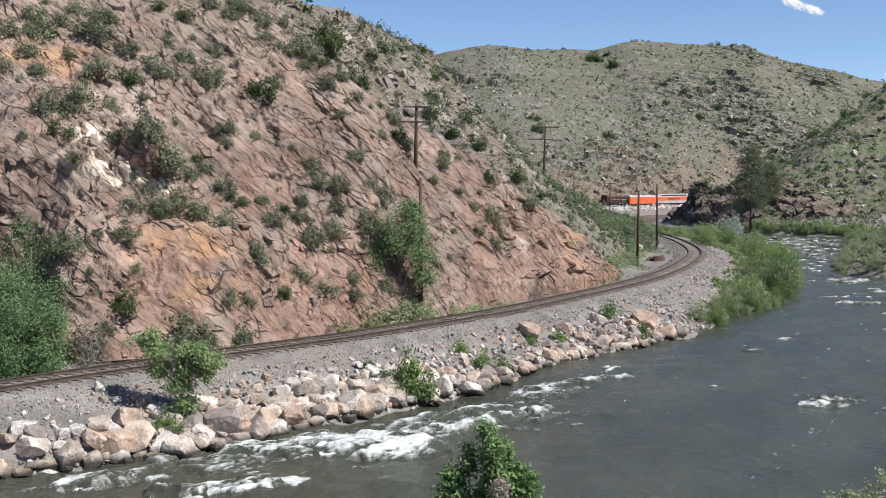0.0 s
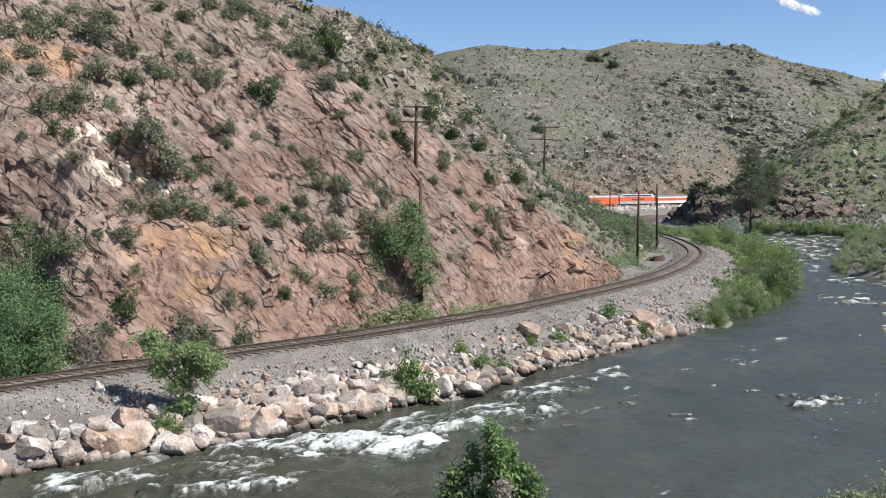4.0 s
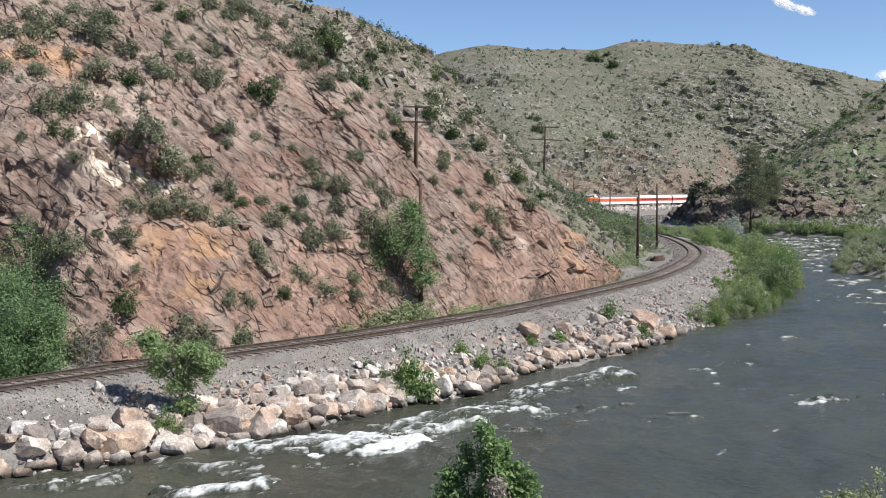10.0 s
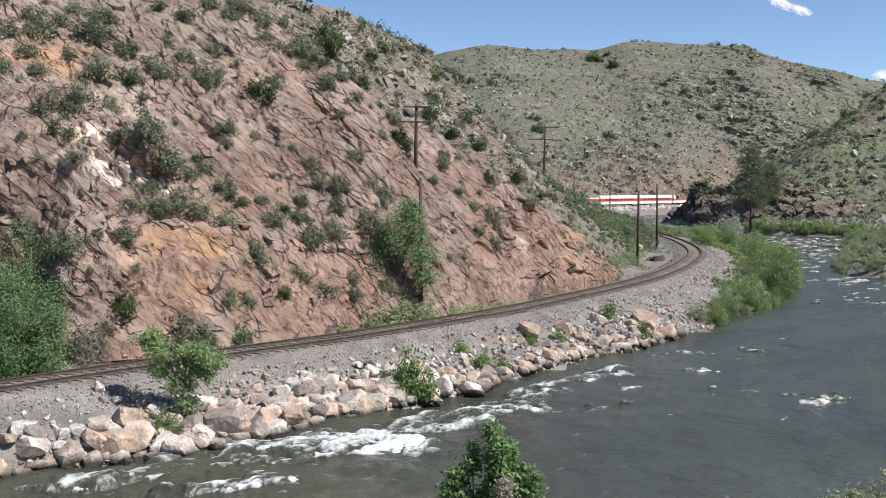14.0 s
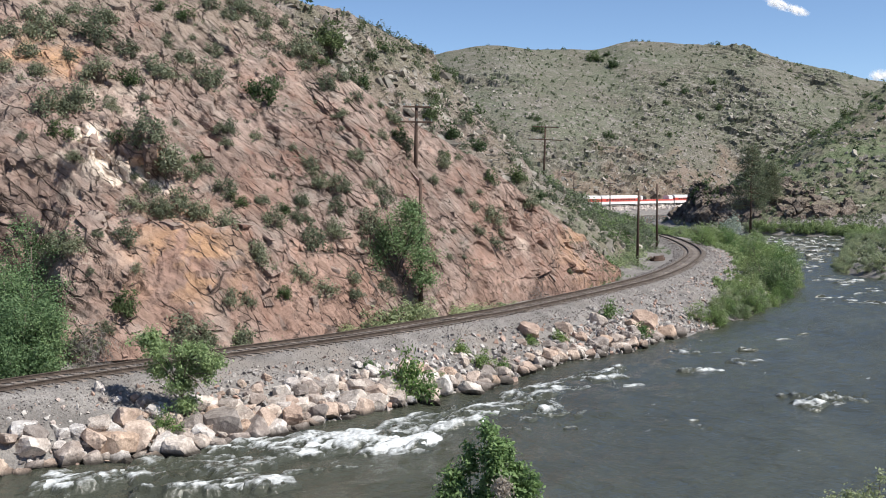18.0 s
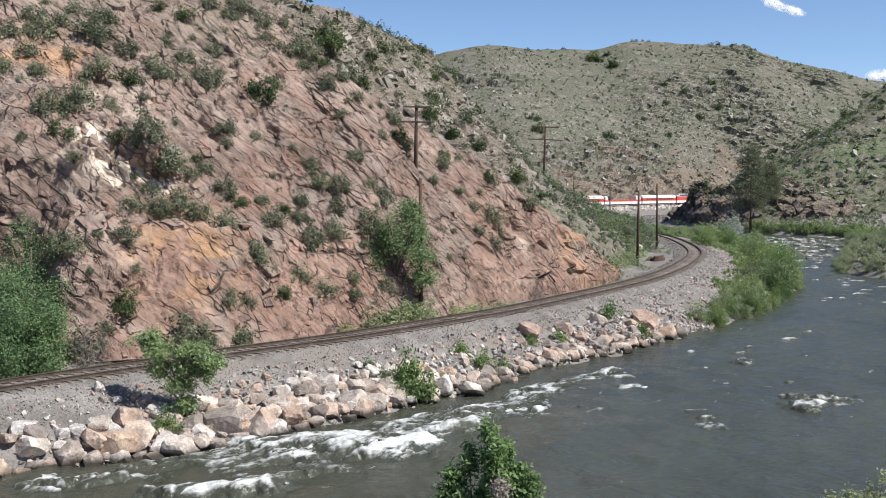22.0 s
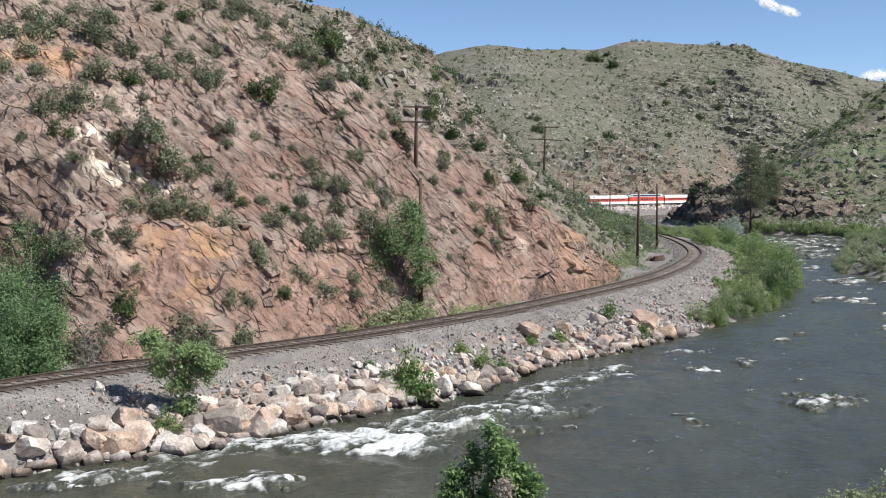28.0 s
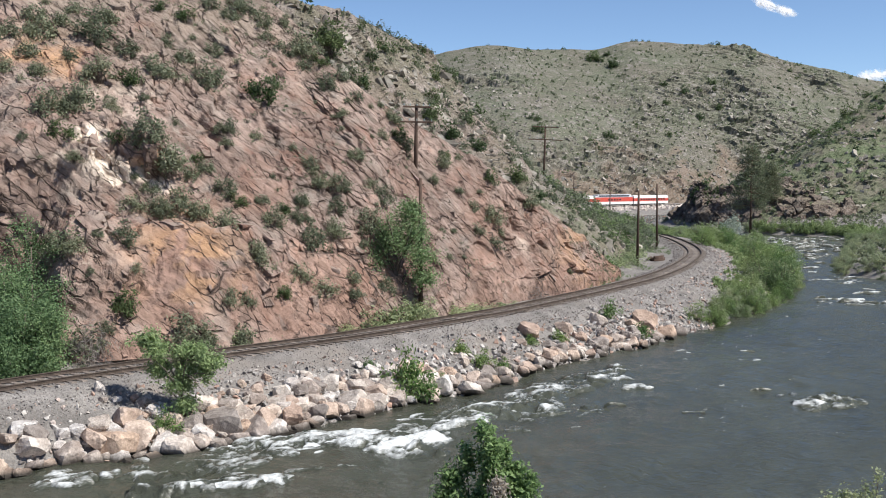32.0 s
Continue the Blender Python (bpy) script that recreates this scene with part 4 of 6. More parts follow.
def build_riprap():
    rng = random.Random(4)
    shore = even(SHORE, 0.25)
    lo, hi = int(np.argmin(np.hypot(shore[:, 0] + 18, shore[:, 1] - 35))), int(np.argmin(np.hypot(shore[:, 0] - 17, shore[:, 1] - 75)))
    heading = np.arctan2(np.gradient(shore[:, 1]), np.gradient(shore[:, 0]))
    todo = []
    for row, (back, size_low, size_high, gap) in enumerate(((0.0, 0.55, 1.9, 0.62), (0.6, 0.45, 1.75, 0.62), (1.2, 0.4, 1.5, 0.64), (1.75, 0.35, 1.25, 0.72), (2.3, 0.3, 1.0, 0.95), (2.8, 0.25, 0.7, 1.7), (3.5, 0.2, 0.5, 3.2))):
        s = lo * 0.25 + rng.uniform(0, 1)
        while s < hi * 0.25:
            k = int(s / 0.25)
            h = heading[k]
            o = back + rng.uniform(-0.35, 0.35)
            x, y = shore[k, 0] - math.sin(h) * o, shore[k, 1] + math.cos(h) * o
            size = rng.uniform(size_low, size_high) ** (1.0 if row < 3 else 1.2) * (0.58 if y > 54 else 0.74 if y < 41 else 0.80)
            if (y > 42.3 or row < (2 if y < 40.8 else 3)) and (y < 54 or row < 2 or rng.random() < 0.3):
                todo.append((x, y, size, rng.choice("rrrrrggw" if y > 54 else "rrrrrrppppwg" if row else "rrrrrpppwg")))
            s += size * gap * rng.uniform(0.7, 1.2)
    # the ones that stand out
    todo += [(14.0, 73.3, 1.7, "w"), (15.3, 72.9, 1.6, "w"), (12.9, 72.2, 1.1, "w"), (5.2, 63.6, 1.7, "w"), (-9.1, 43.0, 1.6, "g"), (-6.9, 45.9, 1.1, "p"), (-13.9, 42.9, 0.5, "p"),
             (-15.1, 38.8, 1.2, "p"), (-12.8, 41.9, 0.35, "p"), (-12.4, 42.1, 0.3, "p"), (-6.4, 49.4, 0.6, "p"), (10.2, 70.0, 1.3, "r"), (7.6, 66.4, 1.2, "r"), (-12.4, 40.4, 1.5, "w"), (-12.5, 41.6, 1.3, "w")]
    # the smaller, more distant ones are joined
    todo.sort(key=lambda q: q[1] / 60 - q[2] - (9 if q[1] < 46 and q[2] > 0.45 else 0))
    rest, todo = todo[300:], todo[:300]
    spots = grounded(np.array([q[0] for q in rest]), np.array([q[1] for q in rest]), 0.05)
    tagged(new("small_riprap", scatter("riprap", bm_arrays(hull_shape(16, 13, 0.85)), spots, [q[2] for q in rest], BANK_STONE, np.random.default_rng(6))), "smaller broken stones among the bank boulders", kind="stuff")
    z = ground_height(np.array([q[0] for q in todo]), np.array([q[1] for q in todo]))
    for (x, y, size, tone), h in zip(todo, z):
        boulder(x, y, h, size, tone, rng)
    return len(todo)


build_riprap()


# ---- the telegraph poles ----
def pole(x, y, z, height, lean=0.0, arms=(), reach=1.3, label="tall weathered wooden telegraph pole"):
    top = tagged(new("telegraph_pole"), label + (" with crossarms" if arms else " without arms"), "utility pole", "telegraph poles")
    bm = bmesh.new()
    tube(bm, [(0, 0, -0.6), (0, 0, height * 0.5), (0, 0, height)], [0.16, 0.135, 0.105], 10)
    part("shaft", bm, POLE_WOOD, top, smooth=True)
    for at, half in arms:
        bm = bmesh.new()
        box(bm, (2 * half, 0.10, 0.12), (0, -0.15, at), bevel=0.01)
        arm = part("crossarm", bm, POLE_WOOD, top)
        for k in range(5):
            bm = bmesh.new()
            tube(bm, [(0, 0, 0), (0, 0, 0.10), (0, 0, 0.16)], [0.02, 0.045, 0.025], 6)
            knob = part("insulator", bm, GLASS_KNOB, arm)
            knob.location = ((k - 2) * half * 0.46, -0.15, at + 0.06)
        for sgn in (-1, 1):
            bm = bmesh.new()
            tube(bm, [(0, -0.13, at - 0.55), (sgn * half * 0.5, -0.15, at - 0.05)], [0.02, 0.02], 5)
            part("brace", bm, RAIL_STEEL, top)
    top.matrix_basis = pose(x, y, z, 0, lean, 14)
    return top


pole(-1.4, 66.9, -0.1, 8.4)
pole(20.6, 113.1, -0.5, 7.8, 0.6)
pole(29.2, 145.8, -0.5, 8.6, -0.4)
pole(-1.95, 75.5, 7.2, 6.3, 0.8, ((6.15, 1.0), (5.1, 1.15)))
pole(12.8, 136.5, 7.0, 8.5, 1.5, ((8.3, 1.75), (6.7, 2.3)))
pole(39, 250, height_at(39, 250), 11.0, 0, ((10.7, 1.3), (9.7, 1.3)))
pole(36.8, 300, height_at(36.8, 300), 10.5, 0, ((10.2, 1.3),))

pole(51.2, 420, 4.6, 8.8, 0.5)


def sleeper_stack():
    """A low pile of old sleepers beside the bend."""
    top = tagged(new("sleeper_stack"), "untidy pile of old dark sleepers beside the track", "timber stack")
    rng = random.Random(8)
    for k in range(9):
        bm = bmesh.new()
        box(bm, (2.6, 0.23, 0.18), bevel=0.012)
        ob = part("timber", bm, POLE_WOOD, top)
        ob.matrix_basis = pose(rng.uniform(-0.25, 0.25), (k % 4 - 1.5) * 0.36, 0.1 + 0.2 * (k // 4), 0, rng.uniform(-2, 2), rng.uniform(-12, 12))
    top.matrix_basis = pose(24.0, 121.0, height_at(24.0, 121.0), 0, 0, 60)


sleeper_stack()


# ---- plants ----
def leaves(rng, middles, spread, count, length, width, lie=0.0):
    """count leaf blades (rhombs) strewn about the middles. lie: 0 any way, 1 flat."""
    m = middles[rng.integers(0, len(middles), count)]
    c = m + rng.normal(0, 1, (count, 3)) * spread
    away, out = c - m, c - middles.mean(0)
    away /= np.maximum(np.linalg.norm(away, axis=1, keepdims=True), 1e-6)
    out /= np.maximum(np.linalg.norm(out, axis=1, keepdims=True), 1e-6)
    n = 0.9 * rng.normal(size=(count, 3)) + 0.7 * away + 0.45 * out + np.array([0, 0, 0.6])
    u = np.cross(n, rng.normal(size=(count, 3)))
    u[:, 2] *= 1 - lie
    u /= np.linalg.norm(u, axis=1, keepdims=True)
    w = np.cross(n, u)
    w /= np.linalg.norm(w, axis=1, keepdims=True)
    k = rng.uniform(0.7, 1.3, (count, 1))
    l, s = u * length * k / 2, w * width * k / 2
    v = np.stack([c - l, c + s, c + l, c - s], 1).reshape(-1, 3)
    return v, np.arange(count * 4).reshape(-1, 4)


def clump_middles(rng, n, rx, ry, rz, base=0.0, hollow=0.5, ragged=0.25):
    """Middles of leaf clumps in a dome of uneven outline."""
    d = rng.normal(size=(n, 3))
    d[:, 2] = np.abs(d[:, 2]) * 1.1 - 0.25
    d /= np.linalg.norm(d, axis=1, keepdims=True)
    r = rng.uniform(hollow, 1, n) * (1 + ragged * rng.normal(size=n) * 0.6)
    p = d * r[:, None] * np.array([rx, ry, rz])
    p[:, 2] += base
    return p


def stems(rng, n, rx, rz, thick, foot=0.08):
    bm = bmesh.new()
    for _ in range(n):
        a, r = rng.uniform(0, 6.283), rng.uniform(0.3, 0.9) * rx
        top = Vector((math.cos(a) * r, math.sin(a) * r, rz * rng.uniform(0.7, 1.1)))
        mid = top * 0.5 + Vector(rng.normal(0, 0.06, 3)) * rx
        tube(bm, [(rng.uniform(-foot, foot), rng.uniform(-foot, foot), -0.15 * rz), mid, top], [thick, thick * 0.7, thick * 0.3], 4)
    return bm


def shrub(seed, mat, clumps=26, count=420, leaf=0.10, wide=0.045, rx=0.5, rz=0.62, spread=0.075, nstem=9, thick=0.012, name="shrub", label="", category="shrub", group="", bark=None, hollow=0.45):
    """One plant of unit width, standing at its foot."""
    rng = np.random.default_rng(seed)
    top = tagged(new(name), label, category, group)
    part("stem", stems(rng, nstem, rx, rz, thick), bark or BARK, top)
    v, f = leaves(rng, clump_middles(rng, clumps, rx, rx * rng.uniform(0.8, 1), rz, rz * 0.28, hollow), spread, count, leaf, wide)
    under("foliage", sheet("foliage", v, f, mat), top)
    return top


def plant(proto, x, y, z, size, rng, tall=1.0, used=set()):
    """Sets a copy of a plant; the first call places the plant itself."""
    m = pose(x, y, z, rng.uniform(-5, 5), rng.uniform(-5, 5), rng.uniform(0, 360))
    if proto.name in used:
        ob = copy_thing(proto, m)
    else:
        used.add(proto.name)
        ob = proto
        ob.matrix_basis = m
    ob.scale = (size, size, size * tall)
    return ob


SAGE = [shrub(200 + k, SAGE_LEAF, 34 + 3 * k, 1100, 0.085, 0.04, 0.5, 0.52 + 0.05 * k, 0.075, name="shrub", label="rounded grey-green shrub rooted in the red rock", group="shrubs on the rock hillside") for k in range(4)]
DARK = [shrub(220 + k, DARK_LEAF, 34, 1100, 0.085, 0.045, 0.5, 0.6, 0.075, name="shrub", label="dark green juniper shrub on the stony slope", group="shrubs on the rock hillside") for k in range(2)]
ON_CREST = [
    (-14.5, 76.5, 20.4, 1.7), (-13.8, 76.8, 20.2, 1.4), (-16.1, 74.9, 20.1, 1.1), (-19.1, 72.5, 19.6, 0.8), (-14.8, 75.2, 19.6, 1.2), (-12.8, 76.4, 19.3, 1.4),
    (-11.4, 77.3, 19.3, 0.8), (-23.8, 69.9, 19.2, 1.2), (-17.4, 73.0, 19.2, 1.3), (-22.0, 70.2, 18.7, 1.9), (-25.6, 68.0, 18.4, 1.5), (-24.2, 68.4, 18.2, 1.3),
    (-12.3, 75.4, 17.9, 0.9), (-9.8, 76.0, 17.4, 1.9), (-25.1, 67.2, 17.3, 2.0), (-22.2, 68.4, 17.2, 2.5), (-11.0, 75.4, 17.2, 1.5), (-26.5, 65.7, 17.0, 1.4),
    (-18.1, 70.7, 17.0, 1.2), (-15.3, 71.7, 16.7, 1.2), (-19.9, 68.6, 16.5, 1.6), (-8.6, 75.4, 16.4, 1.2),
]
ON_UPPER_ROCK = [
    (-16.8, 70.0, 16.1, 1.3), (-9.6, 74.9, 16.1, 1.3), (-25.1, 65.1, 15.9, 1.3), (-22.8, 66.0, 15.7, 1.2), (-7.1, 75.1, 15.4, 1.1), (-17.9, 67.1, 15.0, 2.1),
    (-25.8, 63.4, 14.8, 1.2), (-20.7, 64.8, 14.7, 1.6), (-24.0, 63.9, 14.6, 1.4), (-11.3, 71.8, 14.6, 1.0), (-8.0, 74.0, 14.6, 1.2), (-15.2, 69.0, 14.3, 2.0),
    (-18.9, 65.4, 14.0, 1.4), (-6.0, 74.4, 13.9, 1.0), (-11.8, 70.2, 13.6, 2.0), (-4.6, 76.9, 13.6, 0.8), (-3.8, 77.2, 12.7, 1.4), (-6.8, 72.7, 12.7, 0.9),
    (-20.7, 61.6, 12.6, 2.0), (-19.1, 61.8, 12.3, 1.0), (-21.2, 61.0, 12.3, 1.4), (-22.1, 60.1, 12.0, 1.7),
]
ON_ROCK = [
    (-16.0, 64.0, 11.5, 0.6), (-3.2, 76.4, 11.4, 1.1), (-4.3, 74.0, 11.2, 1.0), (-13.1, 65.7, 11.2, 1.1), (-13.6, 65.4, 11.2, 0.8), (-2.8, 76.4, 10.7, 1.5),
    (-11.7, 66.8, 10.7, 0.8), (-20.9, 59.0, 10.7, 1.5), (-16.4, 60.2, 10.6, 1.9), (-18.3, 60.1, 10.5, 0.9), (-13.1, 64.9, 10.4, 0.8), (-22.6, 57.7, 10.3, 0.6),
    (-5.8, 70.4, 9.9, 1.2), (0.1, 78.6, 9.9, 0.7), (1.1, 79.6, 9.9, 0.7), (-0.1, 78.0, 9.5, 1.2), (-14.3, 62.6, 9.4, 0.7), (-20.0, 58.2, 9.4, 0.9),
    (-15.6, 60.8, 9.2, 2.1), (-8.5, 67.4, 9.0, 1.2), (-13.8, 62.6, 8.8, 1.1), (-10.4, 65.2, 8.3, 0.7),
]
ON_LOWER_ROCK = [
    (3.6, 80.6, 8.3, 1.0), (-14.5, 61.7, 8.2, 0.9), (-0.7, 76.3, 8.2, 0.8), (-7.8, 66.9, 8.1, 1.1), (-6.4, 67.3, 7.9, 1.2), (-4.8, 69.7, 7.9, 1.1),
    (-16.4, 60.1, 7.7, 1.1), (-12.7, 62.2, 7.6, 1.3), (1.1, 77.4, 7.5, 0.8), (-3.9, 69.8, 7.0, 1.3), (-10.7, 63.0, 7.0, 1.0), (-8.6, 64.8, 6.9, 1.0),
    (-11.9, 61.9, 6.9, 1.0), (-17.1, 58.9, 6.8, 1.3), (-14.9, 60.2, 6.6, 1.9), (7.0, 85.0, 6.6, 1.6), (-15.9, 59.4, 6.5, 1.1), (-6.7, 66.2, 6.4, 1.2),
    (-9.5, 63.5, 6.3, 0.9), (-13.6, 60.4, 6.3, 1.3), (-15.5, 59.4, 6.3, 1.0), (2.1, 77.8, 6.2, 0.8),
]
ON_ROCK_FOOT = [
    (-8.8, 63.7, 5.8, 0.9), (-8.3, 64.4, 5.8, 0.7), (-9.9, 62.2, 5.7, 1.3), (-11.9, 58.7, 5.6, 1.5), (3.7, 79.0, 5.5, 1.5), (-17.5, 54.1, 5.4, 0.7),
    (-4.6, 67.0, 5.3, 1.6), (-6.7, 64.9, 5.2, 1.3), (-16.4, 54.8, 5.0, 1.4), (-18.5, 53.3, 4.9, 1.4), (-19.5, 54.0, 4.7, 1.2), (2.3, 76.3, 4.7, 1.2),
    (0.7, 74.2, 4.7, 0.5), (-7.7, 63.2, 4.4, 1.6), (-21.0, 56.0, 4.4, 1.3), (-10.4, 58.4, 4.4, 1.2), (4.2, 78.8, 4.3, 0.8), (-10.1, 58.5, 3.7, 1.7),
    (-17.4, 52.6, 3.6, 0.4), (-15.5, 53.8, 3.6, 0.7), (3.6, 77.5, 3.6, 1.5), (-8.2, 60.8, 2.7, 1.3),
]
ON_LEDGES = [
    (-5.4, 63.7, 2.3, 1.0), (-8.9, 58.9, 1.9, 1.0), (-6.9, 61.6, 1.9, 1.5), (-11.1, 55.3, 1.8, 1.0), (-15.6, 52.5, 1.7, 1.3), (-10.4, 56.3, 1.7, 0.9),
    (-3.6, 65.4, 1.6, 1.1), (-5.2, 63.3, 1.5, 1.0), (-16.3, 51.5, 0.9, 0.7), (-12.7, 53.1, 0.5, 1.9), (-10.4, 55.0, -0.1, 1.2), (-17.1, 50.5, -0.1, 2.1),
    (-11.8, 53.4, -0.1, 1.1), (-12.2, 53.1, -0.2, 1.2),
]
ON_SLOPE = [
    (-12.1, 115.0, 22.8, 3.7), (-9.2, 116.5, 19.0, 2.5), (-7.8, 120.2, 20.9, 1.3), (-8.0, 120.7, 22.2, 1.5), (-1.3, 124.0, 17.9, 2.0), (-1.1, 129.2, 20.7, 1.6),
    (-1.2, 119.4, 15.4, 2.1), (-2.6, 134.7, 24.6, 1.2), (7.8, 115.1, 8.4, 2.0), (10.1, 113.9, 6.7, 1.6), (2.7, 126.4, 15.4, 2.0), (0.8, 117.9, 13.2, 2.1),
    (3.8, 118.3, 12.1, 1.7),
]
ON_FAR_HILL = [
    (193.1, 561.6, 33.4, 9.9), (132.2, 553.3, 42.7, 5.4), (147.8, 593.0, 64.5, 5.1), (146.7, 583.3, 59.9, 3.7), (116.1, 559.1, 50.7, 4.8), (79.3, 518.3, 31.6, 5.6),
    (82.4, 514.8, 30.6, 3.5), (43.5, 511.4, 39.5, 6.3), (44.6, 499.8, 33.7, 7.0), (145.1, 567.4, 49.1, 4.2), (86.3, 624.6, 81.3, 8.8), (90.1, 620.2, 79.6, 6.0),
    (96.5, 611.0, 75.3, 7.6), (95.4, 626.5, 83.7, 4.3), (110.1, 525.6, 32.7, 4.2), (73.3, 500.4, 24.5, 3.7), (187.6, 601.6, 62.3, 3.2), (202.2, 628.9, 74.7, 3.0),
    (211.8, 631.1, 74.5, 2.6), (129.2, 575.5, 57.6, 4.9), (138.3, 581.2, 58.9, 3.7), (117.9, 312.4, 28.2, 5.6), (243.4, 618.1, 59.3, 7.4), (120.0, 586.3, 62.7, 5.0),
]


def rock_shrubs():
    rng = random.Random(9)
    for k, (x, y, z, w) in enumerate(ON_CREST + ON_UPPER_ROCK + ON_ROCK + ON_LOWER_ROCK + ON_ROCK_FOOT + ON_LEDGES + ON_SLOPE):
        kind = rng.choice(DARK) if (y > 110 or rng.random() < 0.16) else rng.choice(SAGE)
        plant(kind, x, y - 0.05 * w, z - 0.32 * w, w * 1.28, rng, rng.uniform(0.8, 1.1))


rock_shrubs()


def more_rock_shrubs():
    """Shrubs strewn over the rock between the large ones."""
    rng, pyr = np.random.default_rng(88), random.Random(88)
    p = LAND["rock_hillside"]
    for _ in range(60):
        q = p[rng.integers(int(0.12 * p.shape[0]), int(0.74 * p.shape[0])), rng.integers(int(0.2 * p.shape[1]), p.shape[1] - 60)]
        s = 0.35 + 0.45 * rng.uniform(0, 1) ** 1.6
        if q[2] > 9 or rng.random() < 0.5:
            plant(pyr.choice(SAGE), q[0], q[1], q[2] - 0.12 * s, s, pyr, pyr.uniform(0.7, 1.0))


more_rock_shrubs()
# smaller plants between them and over the hills, too many to count
TUFTS = []
for k in range(3):
    _r = np.random.default_rng(300 + k)
    TUFTS.append(leaves(_r, clump_middles(_r, 9, 0.5, 0.5, 0.5, 0.1, 0.2), 0.11, 46, 0.26, 0.13))


_r = np.random.default_rng(310)
FINE_TUFT = leaves(_r, clump_middles(_r, 16, 0.5, 0.5, 0.5, 0.1, 0.2), 0.09, 110, 0.14, 0.07)
FAR_TUFT = leaves(_r, clump_middles(_r, 8, 0.5, 0.5, 0.5, 0.1, 0.2), 0.10, 16, 0.40, 0.30)


def pick(name, n, rng, low=0.03, high=0.79, where=None):
    """n random places on a hillside, between two heights of its slope."""
    p = LAND[name]
    i = rng.integers(int(low * p.shape[0]), int(high * p.shape[0]), n * 3)
    j = rng.integers(2, p.shape[1] - 2, n * 3)
    q = p[i, j]
    if where is not None:
        q = q[where(q[:, 0], q[:, 1], q[:, 2])]
    return q[:n]


def cover(name, label, land, n, sizes, mat, seed, where=None, kind="tuft", sink=0.1, low=0.03, high=0.79):
    rng = np.random.default_rng(seed)
    q = pick(land, n, rng, low, high, where)
    s = sizes[0] + (sizes[1] - sizes[0]) * rng.uniform(0, 1, len(q)) ** 2.5
    q = q - np.stack([0 * s, 0 * s, sink * s], 1)
    if kind != "stone":
        me = scatter(name, {"fine": FINE_TUFT, "far": FAR_TUFT}.get(kind, TUFTS[seed % 3]), q, s, mat, rng, upright=True)
    else:
        me = scatter(name, bm_arrays(hull_shape(400 + seed, 10, 0.8)), q, s, mat, rng, squash=0.8)
    return tagged(new(name, me), label, kind="stuff")


def clumpy(size, seed, bias=0.0):
    return lambda x, y, z: fractal(x, y + z, size, 3, seed) + bias > 0


cover("rock_plants", "small grey-green plants in the joints of the rock", "rock_hillside", 900, (0.15, 0.5), SAGE_LEAF, 1, clumpy(8, 5, 0.1), kind="fine")
cover("upper_scrub", "grey-green shrubs high on the rock", "rock_hillside", 60, (0.5, 1.0), SAGE_LEAF, 18, lambda x, y, z: (z > 13) & (x < -8), kind="fine")
cover("crest_scrub", "grey-green scrub along the crest of the rock", "rock_hillside", 200, (0.4, 1.2), SAGE_LEAF, 2, lambda x, y, z: (z > 17 + 0.25 * x), low=0.5, kind="fine")
cover("slope_scrub", "low grey-green scrub on the stony slope", "scrub_hillside", 2200, (0.5, 2.2), SAGE_LEAF, 3, kind="fine")
cover("nose_scrub", "grey-green brush on the low slope by the track bend", "scrub_hillside", 700, (0.8, 2.4), SAGE_LEAF, 14, lambda x, y, z: x > 8, kind="fine")
cover("nose_willow", "green brush on the low slope by the track bend", "scrub_hillside", 260, (0.8, 2.6), WILLOW_LEAF, 15, lambda x, y, z: x > 12, kind="fine")
cover("slope_juniper", "dark green junipers on the stony slope", "scrub_hillside", 150, (0.9, 2.8), DARK_LEAF, 4)
cover("crest_juniper", "dark junipers along the crest of the slope", "scrub_hillside", 90, (0.9, 2.4), DARK_LEAF, 16, low=0.66, high=0.81, kind="fine")
cover("slope_stones", "grey and pinkish stones strewn on the slope", "scrub_hillside", 4200, (0.2, 1.2), FIELD_STONE, 5, clumpy(14, 6, 0.25), kind="stone")
cover("far_scrub", "sparse grey-green scrub on the far hill", "far_hillside", 5500, (0.5, 2.2), SAGE_LEAF, 6, kind="far")
cover("far_brush", "low dark brush dotted over the far hill", "far_hillside", 6500, (0.4, 1.9), DARK_LEAF, 21, kind="far")
cover("far_juniper", "scattered dark junipers on the far hill", "far_hillside", 300, (1.6, 5.0), DARK_LEAF, 7, kind="fine")
cover("far_stones", "grey boulders and ledges on the far hill", "far_hillside", 10000, (0.4, 2.3), FIELD_STONE, 8, lambda x, y, z: fractal(x, y + z, 35, 3, 7) + 0.75 - z / 62 > 0, kind="stone")
cover("far_crest_trees", "small dark trees along the skyline", "far_hillside", 60, (1.6, 4.0), DARK_LEAF, 19, low=0.77, high=0.81)
cover("valley_scrub", "green scrub on the slope across the river", "valley_hillside", 2600, (0.6, 2.4), SAGE_LEAF, 9, kind="far")
cover("valley_green", "fresh green brush on the slope across the river", "valley_hillside", 700, (0.8, 2.8), WILLOW_LEAF, 20, kind="fine")
cover("valley_juniper", "dark bushes on the slope across the river", "valley_hillside", 220, (1.0, 3.4), DARK_LEAF, 10, kind="fine")
cover("valley_thicket", "dark green thicket high on the slope across the river", "valley_hillside", 160, (1.2, 3.4), DARK_LEAF, 13, lambda x, y, z: (x > 104) & (z > 14), kind="far")
